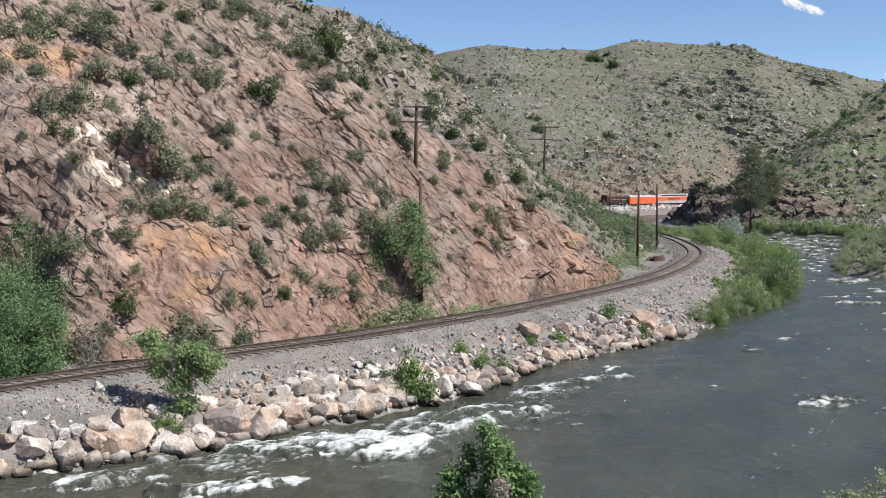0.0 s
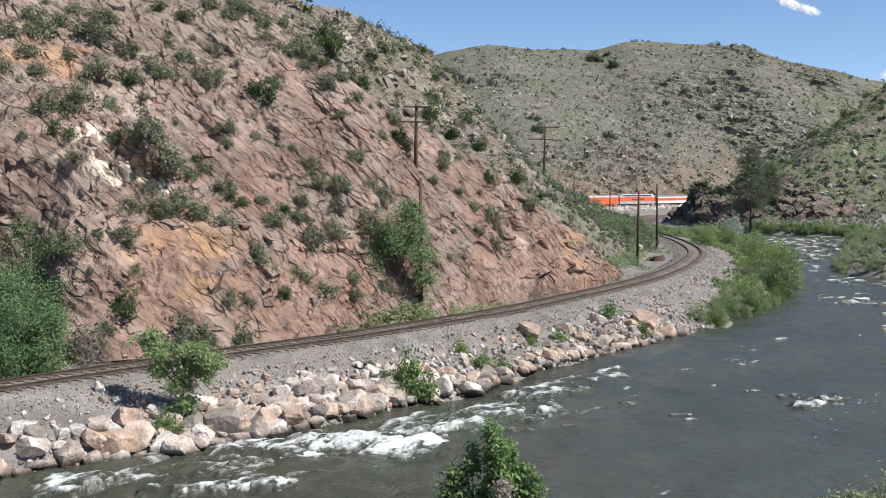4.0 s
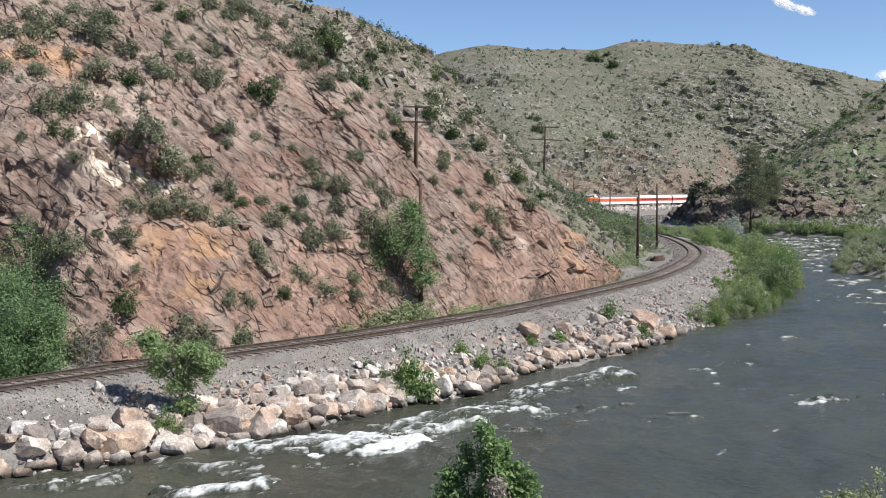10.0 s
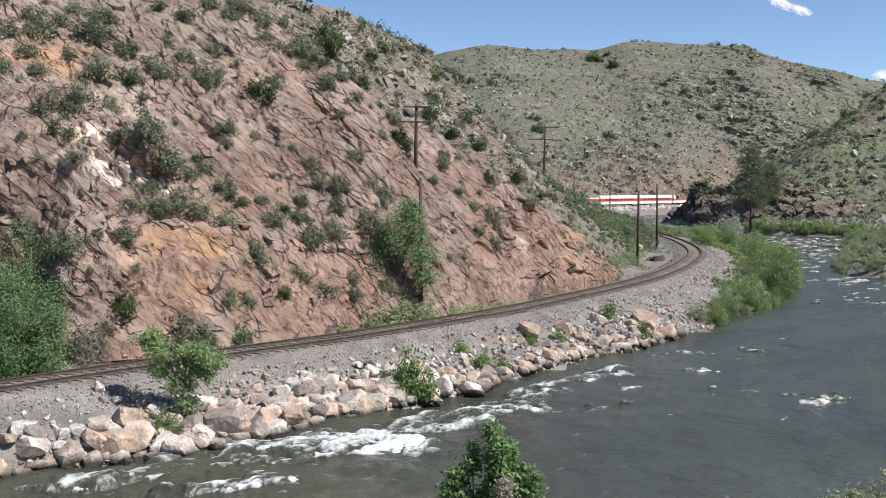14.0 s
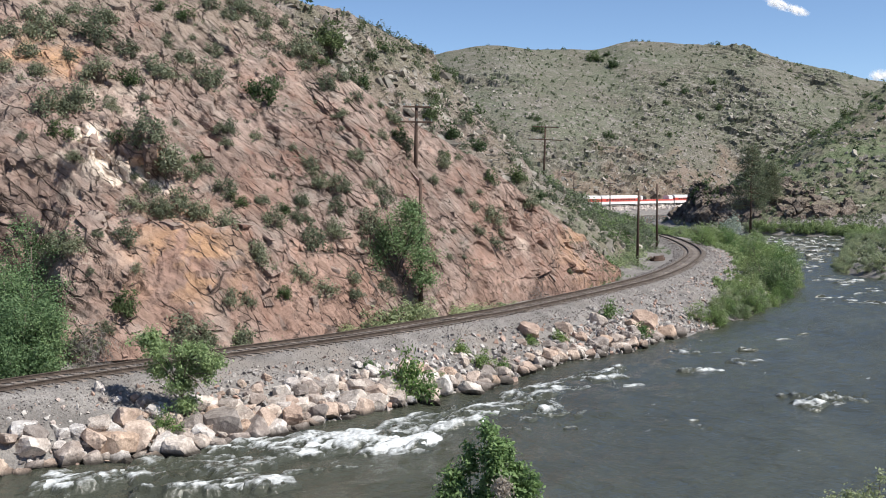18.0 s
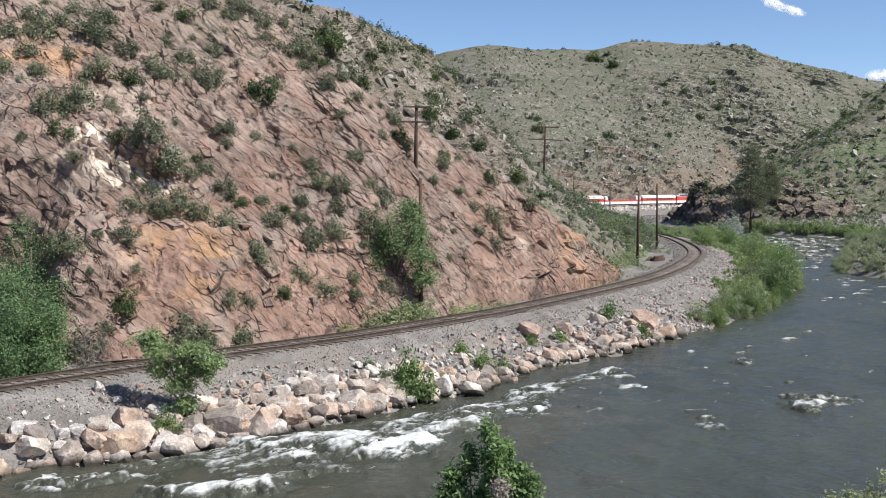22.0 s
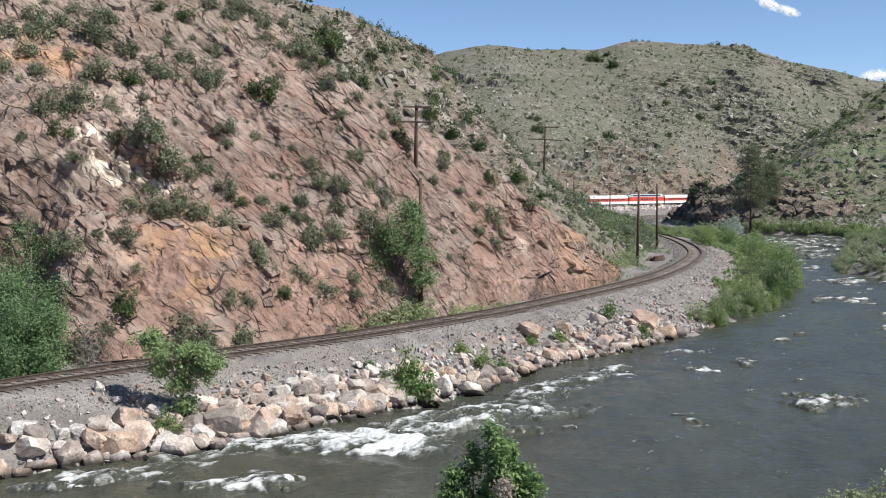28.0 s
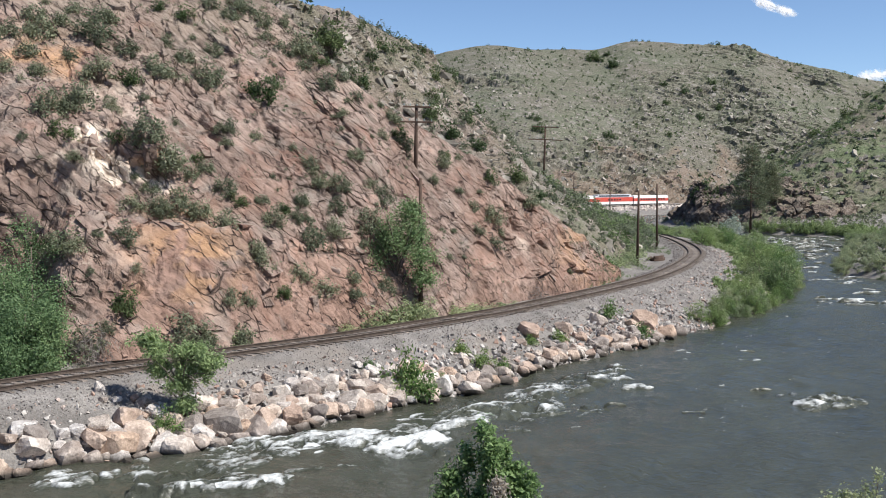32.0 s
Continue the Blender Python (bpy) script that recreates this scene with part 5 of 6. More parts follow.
cover("valley_stones", "grey rocks on the slope across the river", "valley_hillside", 1800, (0.4, 2.0), FIELD_STONE, 11, clumpy(20, 9, 0.1), kind="stone")
cover("outcrop_scrub", "dark scrub on the rock outcrop", "rock_outcrop", 190, (0.8, 3.0), DARK_LEAF, 12, low=0.3)


def skyline_trees():
    """The dark clumps that stand out on the crest of the far hill."""
    rng = random.Random(71)
    p = LAND["far_hillside"]
    crest = p[int(p.shape[0] * 0.8)]
    for x, w in ((159.5, 4.6), (163.5, 4.2), (112, 2.6), (115, 3.0), (118.5, 2.6), (122, 2.4), (182, 2.6), (186, 2.2), (27, 2.4), (62, 2.2), (71, 2.6), (204, 1.8)):
        q = crest[int(np.argmin(np.abs(crest[:, 0] - x)))]
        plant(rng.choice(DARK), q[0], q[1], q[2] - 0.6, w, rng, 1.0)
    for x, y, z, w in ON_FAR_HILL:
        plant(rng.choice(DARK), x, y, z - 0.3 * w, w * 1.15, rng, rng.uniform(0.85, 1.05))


skyline_trees()


# ---- trees ----
def tree(name, label, seed, height, width, mat, count, leaf, wide, trunk=0.12, fork=0.3, limbs=9, clumps=60, spread=0.32, bark=None, crown_base=0.3, category="tree", lean=0.0, lobes=()):
    rng = np.random.default_rng(seed)
    top = tagged(new(name), label, category)
    bm = bmesh.new()
    tube(bm, [(0, 0, -0.4), (lean * 0.3, 0, height * fork), (lean, 0, height * 0.75)], [trunk, trunk * 0.8, trunk * 0.25], 8)
    part("trunk", bm, bark or BARK, top, smooth=True)
    mids = []
    for k in range(limbs):
        a = 2.4 * k + rng.uniform(-0.5, 0.5)
        z0 = height * rng.uniform(fork * 0.5, 0.6)
        r = width * 0.5 * rng.uniform(0.55, 1.0)
        z1 = min(height * rng.uniform(crown_base + 0.1, 0.95), z0 + r * 1.6)
        end = Vector((lean + math.cos(a) * r, math.sin(a) * r, z1))
        start = Vector((lean * 0.5, 0, z0))
        bm = bmesh.new()
        tube(bm, [start, start.lerp(end, 0.5) + Vector((0, 0, 0.12 * r)), end], [trunk * 0.45, trunk * 0.3, trunk * 0.1], 5)
        part("limb", bm, bark or BARK, top)
        mids.extend([start.lerp(end, t)[:] for t in (0.6, 0.8, 1.0, 1.08)])
    dome = clump_middles(rng, clumps, width * 0.5, width * 0.45, height * (1 - crown_base) * 0.62, height * (crown_base + 0.18), 0.35, 0.35) + np.array([lean, 0, 0])
    if lobes:
        dome = np.vstack([clump_middles(rng, 14, r, r, r * 0.8, 0, 0.3, 0.35) + np.array([x, rng.uniform(-0.5, 0.5) * r, z]) for x, z, r in lobes])
        mids = [dome[0]]
    v, f = leaves(rng, np.vstack([dome, np.array(mids)]), spread, count, leaf, wide)
    under("crown", sheet("crown", v, f, mat), top)
    return top


rng0 = random.Random(3)
hill_tree = tree("tree", "leafy green tree with bare lower stems beside the pole", 31, 8.0, 4.9, TREE_LEAF, 12000, 0.16, 0.085, 0.11, 0.25, 14, 70, 0.30, crown_base=0.33,
                 lobes=((0.8, 6.2, 0.8), (0.6, 5.3, 1.1), (1.3, 4.6, 0.9), (-0.3, 4.7, 0.9), (0.6, 4.0, 1.0), (-1.0, 3.9, 0.8), (-1.9, 3.4, 0.7), (1.6, 3.3, 0.8), (1.7, 1.9, 0.6), (-1.4, 2.9, 0.6)))
hill_tree.matrix_basis = pose(-2.9, 66.6, 0.0)
bank_tree = tree("bank_tree", "small bright green tree among the bank boulders", 32, 4.5, 3.9, YOUNG_LEAF, 9500, 0.16, 0.065, 0.07, 0.2, 12, 26, 0.15, crown_base=0.12,
                 lobes=((-1.3, 3.35, 0.55), (-0.9, 2.95, 0.6), (0.1, 2.75, 0.45), (0.65, 2.75, 0.6), (1.1, 2.35, 0.5), (-0.95, 2.1, 0.6), (0.0, 2.0, 0.65), (0.75, 1.9, 0.65), (-0.1, 1.4, 0.55), (0.1, 0.7, 0.35)))
BANK_TREE_AT = (-10.5, 42.7, height_at(-10.5, 42.7))
bank_tree.matrix_basis = pose(*BANK_TREE_AT)
for k, (x, y, h, w) in enumerate(((-20.6, 50.0, 6.4, 4.2), (-18.7, 47.6, 4.0, 2.8), (-22.6, 52.0, 8.2, 4.6), (-19.9, 46.2, 4.0, 3.2), (-22.6, 48.6, 5.8, 4.0), (-18.2, 47.9, 3.2, 1.9), (-19.2, 49.8, 5.2, 3.0), (-20.6, 53.4, 6.6, 3.6))):
    t_ = tree("gully_tree", "dense dark green tree in the gully", 40 + k, h, w, TREE_LEAF, 8000, 0.13, 0.07, 0.10, 0.2, 9, 60, 0.30, crown_base=0.05)
    t_["group"] = "gully trees"
    t_.matrix_basis = pose(x, y, height_at(x, y) - 0.3)


def pine(x, y, z, height, width, seed):
    """Tall pine: straight trunk, whorls of drooping boughs."""
    rng = np.random.default_rng(seed)
    top = tagged(new("pine_tree"), "tall dark pine with a bare lower trunk by the river", "tree")
    bm = bmesh.new()
    tube(bm, [(0, 0, -0.5), (0, 0, height * 0.5), (0.2, 0, height)], [0.34, 0.25, 0.05], 8)
    part("trunk", bm, PINE_BARK, top, smooth=True)
    mids = []
    for k in range(34):
        f = 0.28 + 0.70 * k / 33
        a, r = k * 2.4 + rng.uniform(-0.4, 0.4), width * 0.5 * (1.05 - 0.75 * max(0, f - 0.35) / 0.65) * rng.uniform(0.6, 1.1)
        start, end = Vector((0, 0, height * f)), Vector((math.cos(a) * r, math.sin(a) * r, height * f + r * rng.uniform(-0.15, 0.25)))
        bm = bmesh.new()
        tube(bm, [start, start.lerp(end, 0.5), end], [0.09, 0.06, 0.025], 4)
        part("bough", bm, PINE_BARK, top)
        mids.extend([start.lerp(end, t)[:] for t in (0.45, 0.7, 0.9, 1.05)])
    v, f = leaves(rng, np.array(mids), 0.62, 7600, 0.42, 0.16)
    under("needles", sheet("needles", v, f, PINE_LEAF), top)
    top.matrix_basis = pose(x, y, z)
    return top


pine(69.3, 241, -2.2, 19.0, 9.5, 51)
pine(80, 262, 1.0, 12.5, 7.0, 52)
silver = shrub(230, BLUE_LEAF, 40, 1500, 0.06, 0.03, 0.5, 0.7, 0.07, 12, 0.012, "silver_bush", "silvery blue-green bush at the foot of the outcrop", "shrub")
plant(silver, 63.6, 235, height_at(63.6, 235) - 0.2, 6.4, rng0, 1.1)

# shrubs of the river bank
WILLOWS = [shrub(240 + k, m, 60, 2400, 0.05, 0.022, 0.5, 0.72, 0.06, 14, 0.01, "willow_shrub", "bright green willow shrub on the river bank", "shrub", "bank shrubs", hollow=0.35) for k, m in enumerate((WILLOW_LEAF, BANK_LEAF, PALE_WILLOW))]


def bank_shrubs():
    rng = random.Random(21)
    shore = even(SHORE, 0.5)
    heading = np.arctan2(np.gradient(shore[:, 1]), np.gradient(shore[:, 0]))
    k0, k1, k2, k3, k4 = [int(np.argmin(np.hypot(shore[:, 0] - x, shore[:, 1] - y))) for x, y in ((17, 75), (27, 91), (44, 140), (60, 205), (44, 252))]
    todo = []
    for lo, hi, n, size, back in ((k0 + 6, k1, 40, (1.2, 2.2), (-0.5, 2.4)), (k1, k2, 64, (2.2, 4.1), (0.0, 5.0)), (k1, k2, 40, (1.0, 2.0), (-0.7, 0.5)), (k2, k3, 34, (2.0, 3.4), (0, 12)), (k3, k4, 60, (1.4, 2.6), (-1.5, 9))):
        for _ in range(n):
            k, o = rng.randint(lo, hi), rng.uniform(*back)
            todo.append((shore[k, 0] - math.sin(heading[k]) * o, shore[k, 1] + math.cos(heading[k]) * o, rng.uniform(*size)))
    # strip beyond the bend, the spit opposite, the far bank
    for _ in range(22):
        todo.append((rng.uniform(38, 60), rng.uniform(168, 222), rng.uniform(1.2, 2.4)))
    near = even(NEAR_SHORE, 0.5)
    h2 = np.arctan2(np.gradient(near[:, 1]), np.gradient(near[:, 0]))
    a0, a1, a2 = [int(np.argmin(np.hypot(near[:, 0] - x, near[:, 1] - y))) for x, y in ((50, 118), (68, 178), (76, 234))]
    for lo, hi, n, size, back in ((a0 - 18, a1, 46, (1.2, 2.0), (-0.2, 1.4)), (a0, a1, 80, (1.1, 2.0), (0.8, 12)), (a1, a2, 44, (1.4, 2.4), (0.3, 12)), (a1, a2 + 24, 110, (1.6, 3.0), (-0.6, 2.0))):
        for _ in range(n):
            k, o = rng.randint(lo, hi), rng.uniform(*back)
            todo.append((near[k, 0] + math.sin(h2[k]) * o, near[k, 1] - math.cos(h2[k]) * o, rng.uniform(*size)))
    z = ground_height(np.array([q[0] for q in todo]), np.array([q[1] for q in todo]))
    # nearest first; the ones past the first hundreds are joined
    placed, far_green, far_pale = 0, [], []
    for (x, y, s), h in sorted(zip(todo, z), key=lambda q: q[0][1]):
        track_off = float(side(TRACK_COARSE, np.array([x]), np.array([y]))[0])
        if h < WATER_Z - 0.25 or (y < 150 and x < 47 and track_off < 6.0 + 0.4 * s) or (190 < y < 235 and abs(x * 235 / y - 63.6) < 3.6):
            continue
        pale = x > 47 and y < 180
        if placed < 280:
            plant(WILLOWS[2] if pale else rng.choice(WILLOWS), x, y, h - 0.1, s, rng, rng.uniform(0.75, 1.15))
            placed += 1
        else:
            (far_pale if pale else far_green).append((x, y, h - 0.1, s))
    nrng = np.random.default_rng(22)
    bush = leaves(nrng, clump_middles(nrng, 46, 0.5, 0.46, 0.66, 0.2, 0.35), 0.065, 620, 0.10, 0.05)
    for spots, mat, label in ((far_green, WILLOW_LEAF, "green willow thicket along the far bank"), (far_pale, PALE_WILLOW, "pale green willow thicket on the gravel spit")):
        if spots:
            q = np.array(spots)
            tagged(new("willow_thicket", scatter("thicket", bush, q[:, :3], q[:, 3], mat, nrng, upright=True)), label, kind="stuff")


bank_shrubs()

# weeds and grass
WEEDS = [shrub(260 + k, m, 26, 800, 0.11 if k < 2 else 0.16, 0.04 if k < 2 else 0.012, 0.5, 0.55, 0.09, 1, 0.012, "weed_clump", lab, "weeds", "weed clumps") for k, (m, lab) in enumerate(((BANK_LEAF, "bright green weeds between the bank boulders"), (GRASS_LEAF, "pale green weeds at the foot of the rock"), (DRY_TWIG, "dry grey leafless bush by the track")))]


def weeds():
    rng = random.Random(2)
    for kind, x, y, s, tall in ((0, -1.6, 51.2, 1.6, 1.3), (0, -0.9, 50.6, 1.3, 1.2), (0, 2.0, 56.9, 1.0, 1.0), (0, 1.0, 57.4, 0.8, 1.0), (0, 3.2, 57.6, 0.9, 0.9), (0, 11.2, 72.0, 1.1, 1.2), (0, 13.4, 71.0, 1.2, 0.8),
                                (0, 7.0, 64.5, 0.9, 0.9), (0, -11.0, 41.6, 0.9, 1.4), (0, -3.6, 52.0, 0.6, 1.0), (1, -4.0, 63.6, 2.0, 0.7), (1, -2.6, 65.2, 2.2, 0.9), (1, -1.3, 66.0, 1.6, 1.1), (1, 1.2, 69.4, 1.8, 0.5),
                                (1, 2.6, 71.0, 1.5, 0.5), (1, -10.8, 55.4, 1.3, 1.0), (1, -5.8, 61.6, 1.0, 0.5), (1, 4.4, 73.4, 1.4, 0.4), (2, -16.7, 49.9, 1.7, 1.2), (2, 6.9, 79.2, 1.2, 0.8),
                                (1, 17.4, 107, 2.2, 0.6), (1, 19.2, 112, 2.6, 0.6), (1, 20.6, 117, 2.4, 0.7), (0, 15.4, 102, 1.8, 0.8), (0, -0.2, 53.0, 0.7, 0.8), (0, 5.2, 62.6, 0.7, 0.8)):
        plant(WEEDS[kind], x, y, height_at(x, y) - 0.05, s * 1.3, rng, tall)


weeds()


def grass_cover():
    rng = np.random.default_rng(77)
    s0 = float(np.interp(36, LINE[:200, 1], RUN[:200]))
    x, y = along(s0, s0 + 130, 900, rng, -6.5, -2.8)
    keep = fractal(x, y, 5, 2, 31) > 0.1
    q = grounded(x[keep], y[keep])
    tagged(new("track_grass", scatter("grass", TUFTS[0], q, rng.uniform(0.2, 0.6, len(q)), GRASS_LEAF, rng, upright=True)), "dry green grass tufts beside the track", kind="stuff")
    x, y = rng.uniform(36, 240, 12000), rng.uniform(120, 300, 12000)
    keep = (side(NEAR_COARSE, x, y) > 0.5)
    q = grounded(x[keep], y[keep])
    tagged(new("terrace_scrub", scatter("scrub", FAR_TUFT, q, rng.uniform(0.6, 1.5, len(q)), SAGE_LEAF, rng, upright=True)), "grey-green sagebrush on the river terrace", kind="stuff")
    x, y = rng.uniform(24, 62, 4200), rng.uniform(78, 236, 4200)
    keep = (side(SHORE_COARSE, x, y) < -0.3) & (side(TRACK_COARSE, x, y) > 4.5)
    q = grounded(x[keep], y[keep])
    tagged(new("bank_grass", scatter("grass", TUFTS[2], q, rng.uniform(0.5, 1.5, len(q)), WILLOW_LEAF, rng, upright=True)), "green undergrowth on the river bank", kind="stuff")


grass_cover()

# foreground bushes on the camera's own bank
def cone_bush(name, label, seed, height, width, mat, count, leaf, wide, spires):
    """Upright leafy shoots rising to points of different height."""
    rng = np.random.default_rng(seed)
    top = tagged(new(name), label, "shrub")
    mids = []
    for k, (dx, dy, h) in enumerate(spires):
        bm = bmesh.new()
        tube(bm, [(dx * 0.3, dy * 0.3, -0.3), (dx * 0.8, dy * 0.8, h * 0.5), (dx, dy, h)], [0.02, 0.014, 0.005], 5)
        part("stem", bm, BARK, top)
        for _ in range(34):
            f = rng.uniform(0.15, 1) ** 0.8
            r = width * 0.5 * (1 - f) ** 0.55 + 0.03
            a = rng.uniform(0, 6.283)
            mids.append((dx * f + math.cos(a) * r * rng.uniform(0.2, 1), dy * f + math.sin(a) * r * rng.uniform(0.2, 1), h * f))
    v, f = leaves(rng, np.array(mids), 0.06, count, leaf, wide)
    under("foliage", sheet("foliage", v, f, mat), top)
    return top


front_bush = cone_bush("front_bush", "leafy dark green bush top at the river bank", 61, 3.0, 0.7, FRONT_LEAF, 17000, 0.085, 0.034,
                       ((0.0, 0.0, 2.72), (-0.26, 0.1, 2.38), (0.24, 0.05, 2.45), (-0.5, 0.0, 2.1), (0.48, 0.1, 2.12), (0.1, -0.2, 2.5), (0.66, 0.0, 1.9), (-0.66, 0.0, 1.85)))
_r = np.random.default_rng(63)
_v, _f = leaves(_r, clump_middles(_r, 12, 0.12, 0.1, 0.16, 1.86), 0.045, 700, 0.07, 0.025)
under("withered_foliage", sheet("withered_foliage", _v + np.array([0.14, -0.52, 0]), _f, WITHERED), front_bush, "grey-brown withered leaves")
FRONT_AT = (0.64, 15.0, 1.72)
front_bush.matrix_basis = pose(*FRONT_AT)
corner_bush = cone_bush("corner_bush", "thin yellow-green bush on the near bank", 62, 2.0, 0.6, GRASS_LEAF, 4200, 0.07, 0.03,
                        ((0.0, 0.0, 1.95), (-0.35, 0.1, 1.9), (0.32, 0.05, 2.05), (-0.6, 0.0, 1.7), (0.55, 0.1, 2.2)))
CORNER_AT = (6.85, 17.6, 0.78)
corner_bush.matrix_basis = pose(*CORNER_AT)


# ---- the train ----
ORANGE = mottled("orange_paint", (0.62, 0.125, 0.045), (0.70, 0.16, 0.06), 2.0, 0.2, rough=0.45, bump=0, gloss=0.4)
RED = mottled("red_paint", (0.52, 0.07, 0.05), (0.60, 0.10, 0.07), 2.0, 0.2, rough=0.45, bump=0, gloss=0.4)
WHITE = mottled("white_paint", (0.70, 0.70, 0.68), (0.80, 0.80, 0.79), 2.0, 0.2, rough=0.5, bump=0)
SILVER = mottled("aluminium_roof", (0.42, 0.43, 0.45), (0.55, 0.56, 0.58), 2.0, 0.2, rough=0.5, metal=0.3, bump=0)
DARK_ROOF = mottled("dark_roof", (0.12, 0.12, 0.125), (0.19, 0.19, 0.195), 2.0, 0.2, rough=0.7, bump=0)
BROWN = mottled("dark_brown_paint", (0.045, 0.022, 0.016), (0.085, 0.04, 0.03), 1.5, 0.2, rough=0.6, bump=0)
BLACK = mottled("sooty_black", (0.02, 0.02, 0.02), (0.05, 0.048, 0.045), 1.0, 0.1, rough=0.7, bump=0)
PANE = mottled("window_pane", (0.02, 0.025, 0.03), (0.03, 0.035, 0.04), 1.0, rough=0.08, bump=0, gloss=0.6)
CAR, FIRST = 27.0, 20.8


def shell(bm, length, profile, taper=0.0):
    """A body of constant section along x; profile: (y, z) round the section."""
    ends = []
    for x in (-length / 2, length / 2):
        ends.append([bm.verts.new((x, y, z)) for y, z in profile])
    n = len(profile)
    for k in range(n):
        bm.faces.new((ends[0][k], ends[0][(k + 1) % n], ends[1][(k + 1) % n], ends[1][k]))
    bm.faces.new(ends[0][::-1])
    bm.faces.new(ends[1])
    bmesh.ops.recalc_face_normals(bm, faces=bm.faces[:])


def bogie(x, parent):
    bm = bmesh.new()
    box(bm, (3.6, 2.2, 0.35), (0, 0, 0.62), bevel=0.03)
    for y in (-1.02, 1.02):
        box(bm, (3.2, 0.16, 0.3), (0, y, 0.5), bevel=0.02)
    truck = part("bogie", bm, BLACK, parent)
    truck.location = (x, 0, 0)
    for wx in (-1.25, 1.25):
        for wy in (-0.755, 0.755):
            bm = bmesh.new()
            bmesh.ops.create_cone(bm, cap_ends=True, segments=14, radius1=0.46, radius2=0.46, depth=0.13, matrix=pose(wx, wy, 0.46, 90))
            part("wheel", bm, RAIL_STEEL, truck)


def coach(label, side_mat, upper, skirt, roof_mat, style, length=CAR):
    """A passenger coach: style 'plain', 'windows', 'dome' or 'open'. x along the car, z from the rail heads."""
    top = tagged(new("passenger_coach"), label, "railway car", "train")
    long_ = length - 0.9
    floor_z, sill, head, eave, crest = 1.05, 2.0, 3.0, 3.45, 4.15
    if style == "open":
        eave = crest = 2.35
    bm = bmesh.new()
    shell(bm, long_, [(-1.5, floor_z - 0.35), (1.5, floor_z - 0.35), (1.5, 1.75), (-1.5, 1.75)])
    part("skirt", bm, skirt, top, "pale lower side panels")
    bm = bmesh.new()
    shell(bm, long_ - 0.02, [(-1.52, 1.75), (1.52, 1.75), (1.52, 2.95 if style != "open" else 2.35), (-1.52, 2.95 if style != "open" else 2.35)])
    part("body", bm, side_mat, top)
    if style != "open":
        bm = bmesh.new()
        shell(bm, long_ - 0.04, [(-1.5, 2.95), (1.5, 2.95), (1.48, eave), (-1.48, eave)])
        part("letterboard", bm, upper, top)
        bm = bmesh.new()
        shell(bm, long_ - 0.1, [(-1.5, eave), (1.5, eave), (1.3, 3.8), (0.8, 4.06), (0, crest), (-0.8, 4.06), (-1.3, 3.8)])
        part("roof", bm, roof_mat, top)
    if style in ("windows", "dome"):
        for k in range(11):
            if style == "dome" and not 3 <= k <= 7:
                continue
            for y in (-1.525, 1.525):
                bm = bmesh.new()
                box(bm, (1.15, 0.03, 0.62), (-9.6 + k * 1.92, y, 2.5))
                part("window_pane", bm, PANE, top)
    if style == "dome":
        for k in range(14):
            for y in (-1, 1):
                bm = bmesh.new()
                box(bm, (1.25, 0.04, 0.55), (-9.8 + k * 1.5, y * 1.34, 3.98), pose(0, 0, 0, y * 18))
                part("dome_pane", bm, PANE, top)
        bm = bmesh.new()
        shell(bm, 22.0, [(-1.3, 3.7), (1.3, 3.7), (1.18, 4.3), (0.7, 4.55), (-0.7, 4.55), (-1.18, 4.3)])
        part("dome_frame", bm, SILVER, top)
        bm = bmesh.new()
        box(bm, (0.9, 2.4, 0.75), (-11.6, 0, 4.2), bevel=0.05)
        part("dome_bulkhead", bm, WHITE, top)
    if style == "open":
        for k in range(12):
            for y in (-1.45, 1.45):
                bm = bmesh.new()
                tube(bm, [(-11.5 + k * 2.1, y, 2.3), (-11.5 + k * 2.1, y, 2.75)], [0.03, 0.03], 5)
                part("rail_post", bm, WHITE, top)
        for x, lng, mat in ((-11.0, 3.2, WHITE), (9.6, 2.6, BLACK), (11.6, 1.6, WHITE)):
            bm = bmesh.new()
            shell(bm, lng, [(-1.4, 2.35), (1.4, 2.35), (1.35, 3.6), (0.7, 3.95), (-0.7, 3.95), (-1.35, 3.6)])
            part("end_cabin", bm, mat, top).location = (x, 0, 0)
    for x in (-long_ / 2 - 0.2, long_ / 2 + 0.2):
        bm = bmesh.new()
        box(bm, (0.45, 1.1, 2.2 if style != "open" else 1.1), (x, 0, 2.2 if style != "open" else 1.6), bevel=0.04)
        part("diaphragm", bm, BLACK, top)
    for x in (-4.5, 0.0, 3.6):
        bm = bmesh.new()
        box(bm, (2.4, 2.5, 0.45), (x, 0, 0.5), bevel=0.03)
        part("underfloor_box", bm, BLACK, top)
    bogie(4.4 - length / 2, top)
    bogie(length / 2 - 4.4, top)
    return top


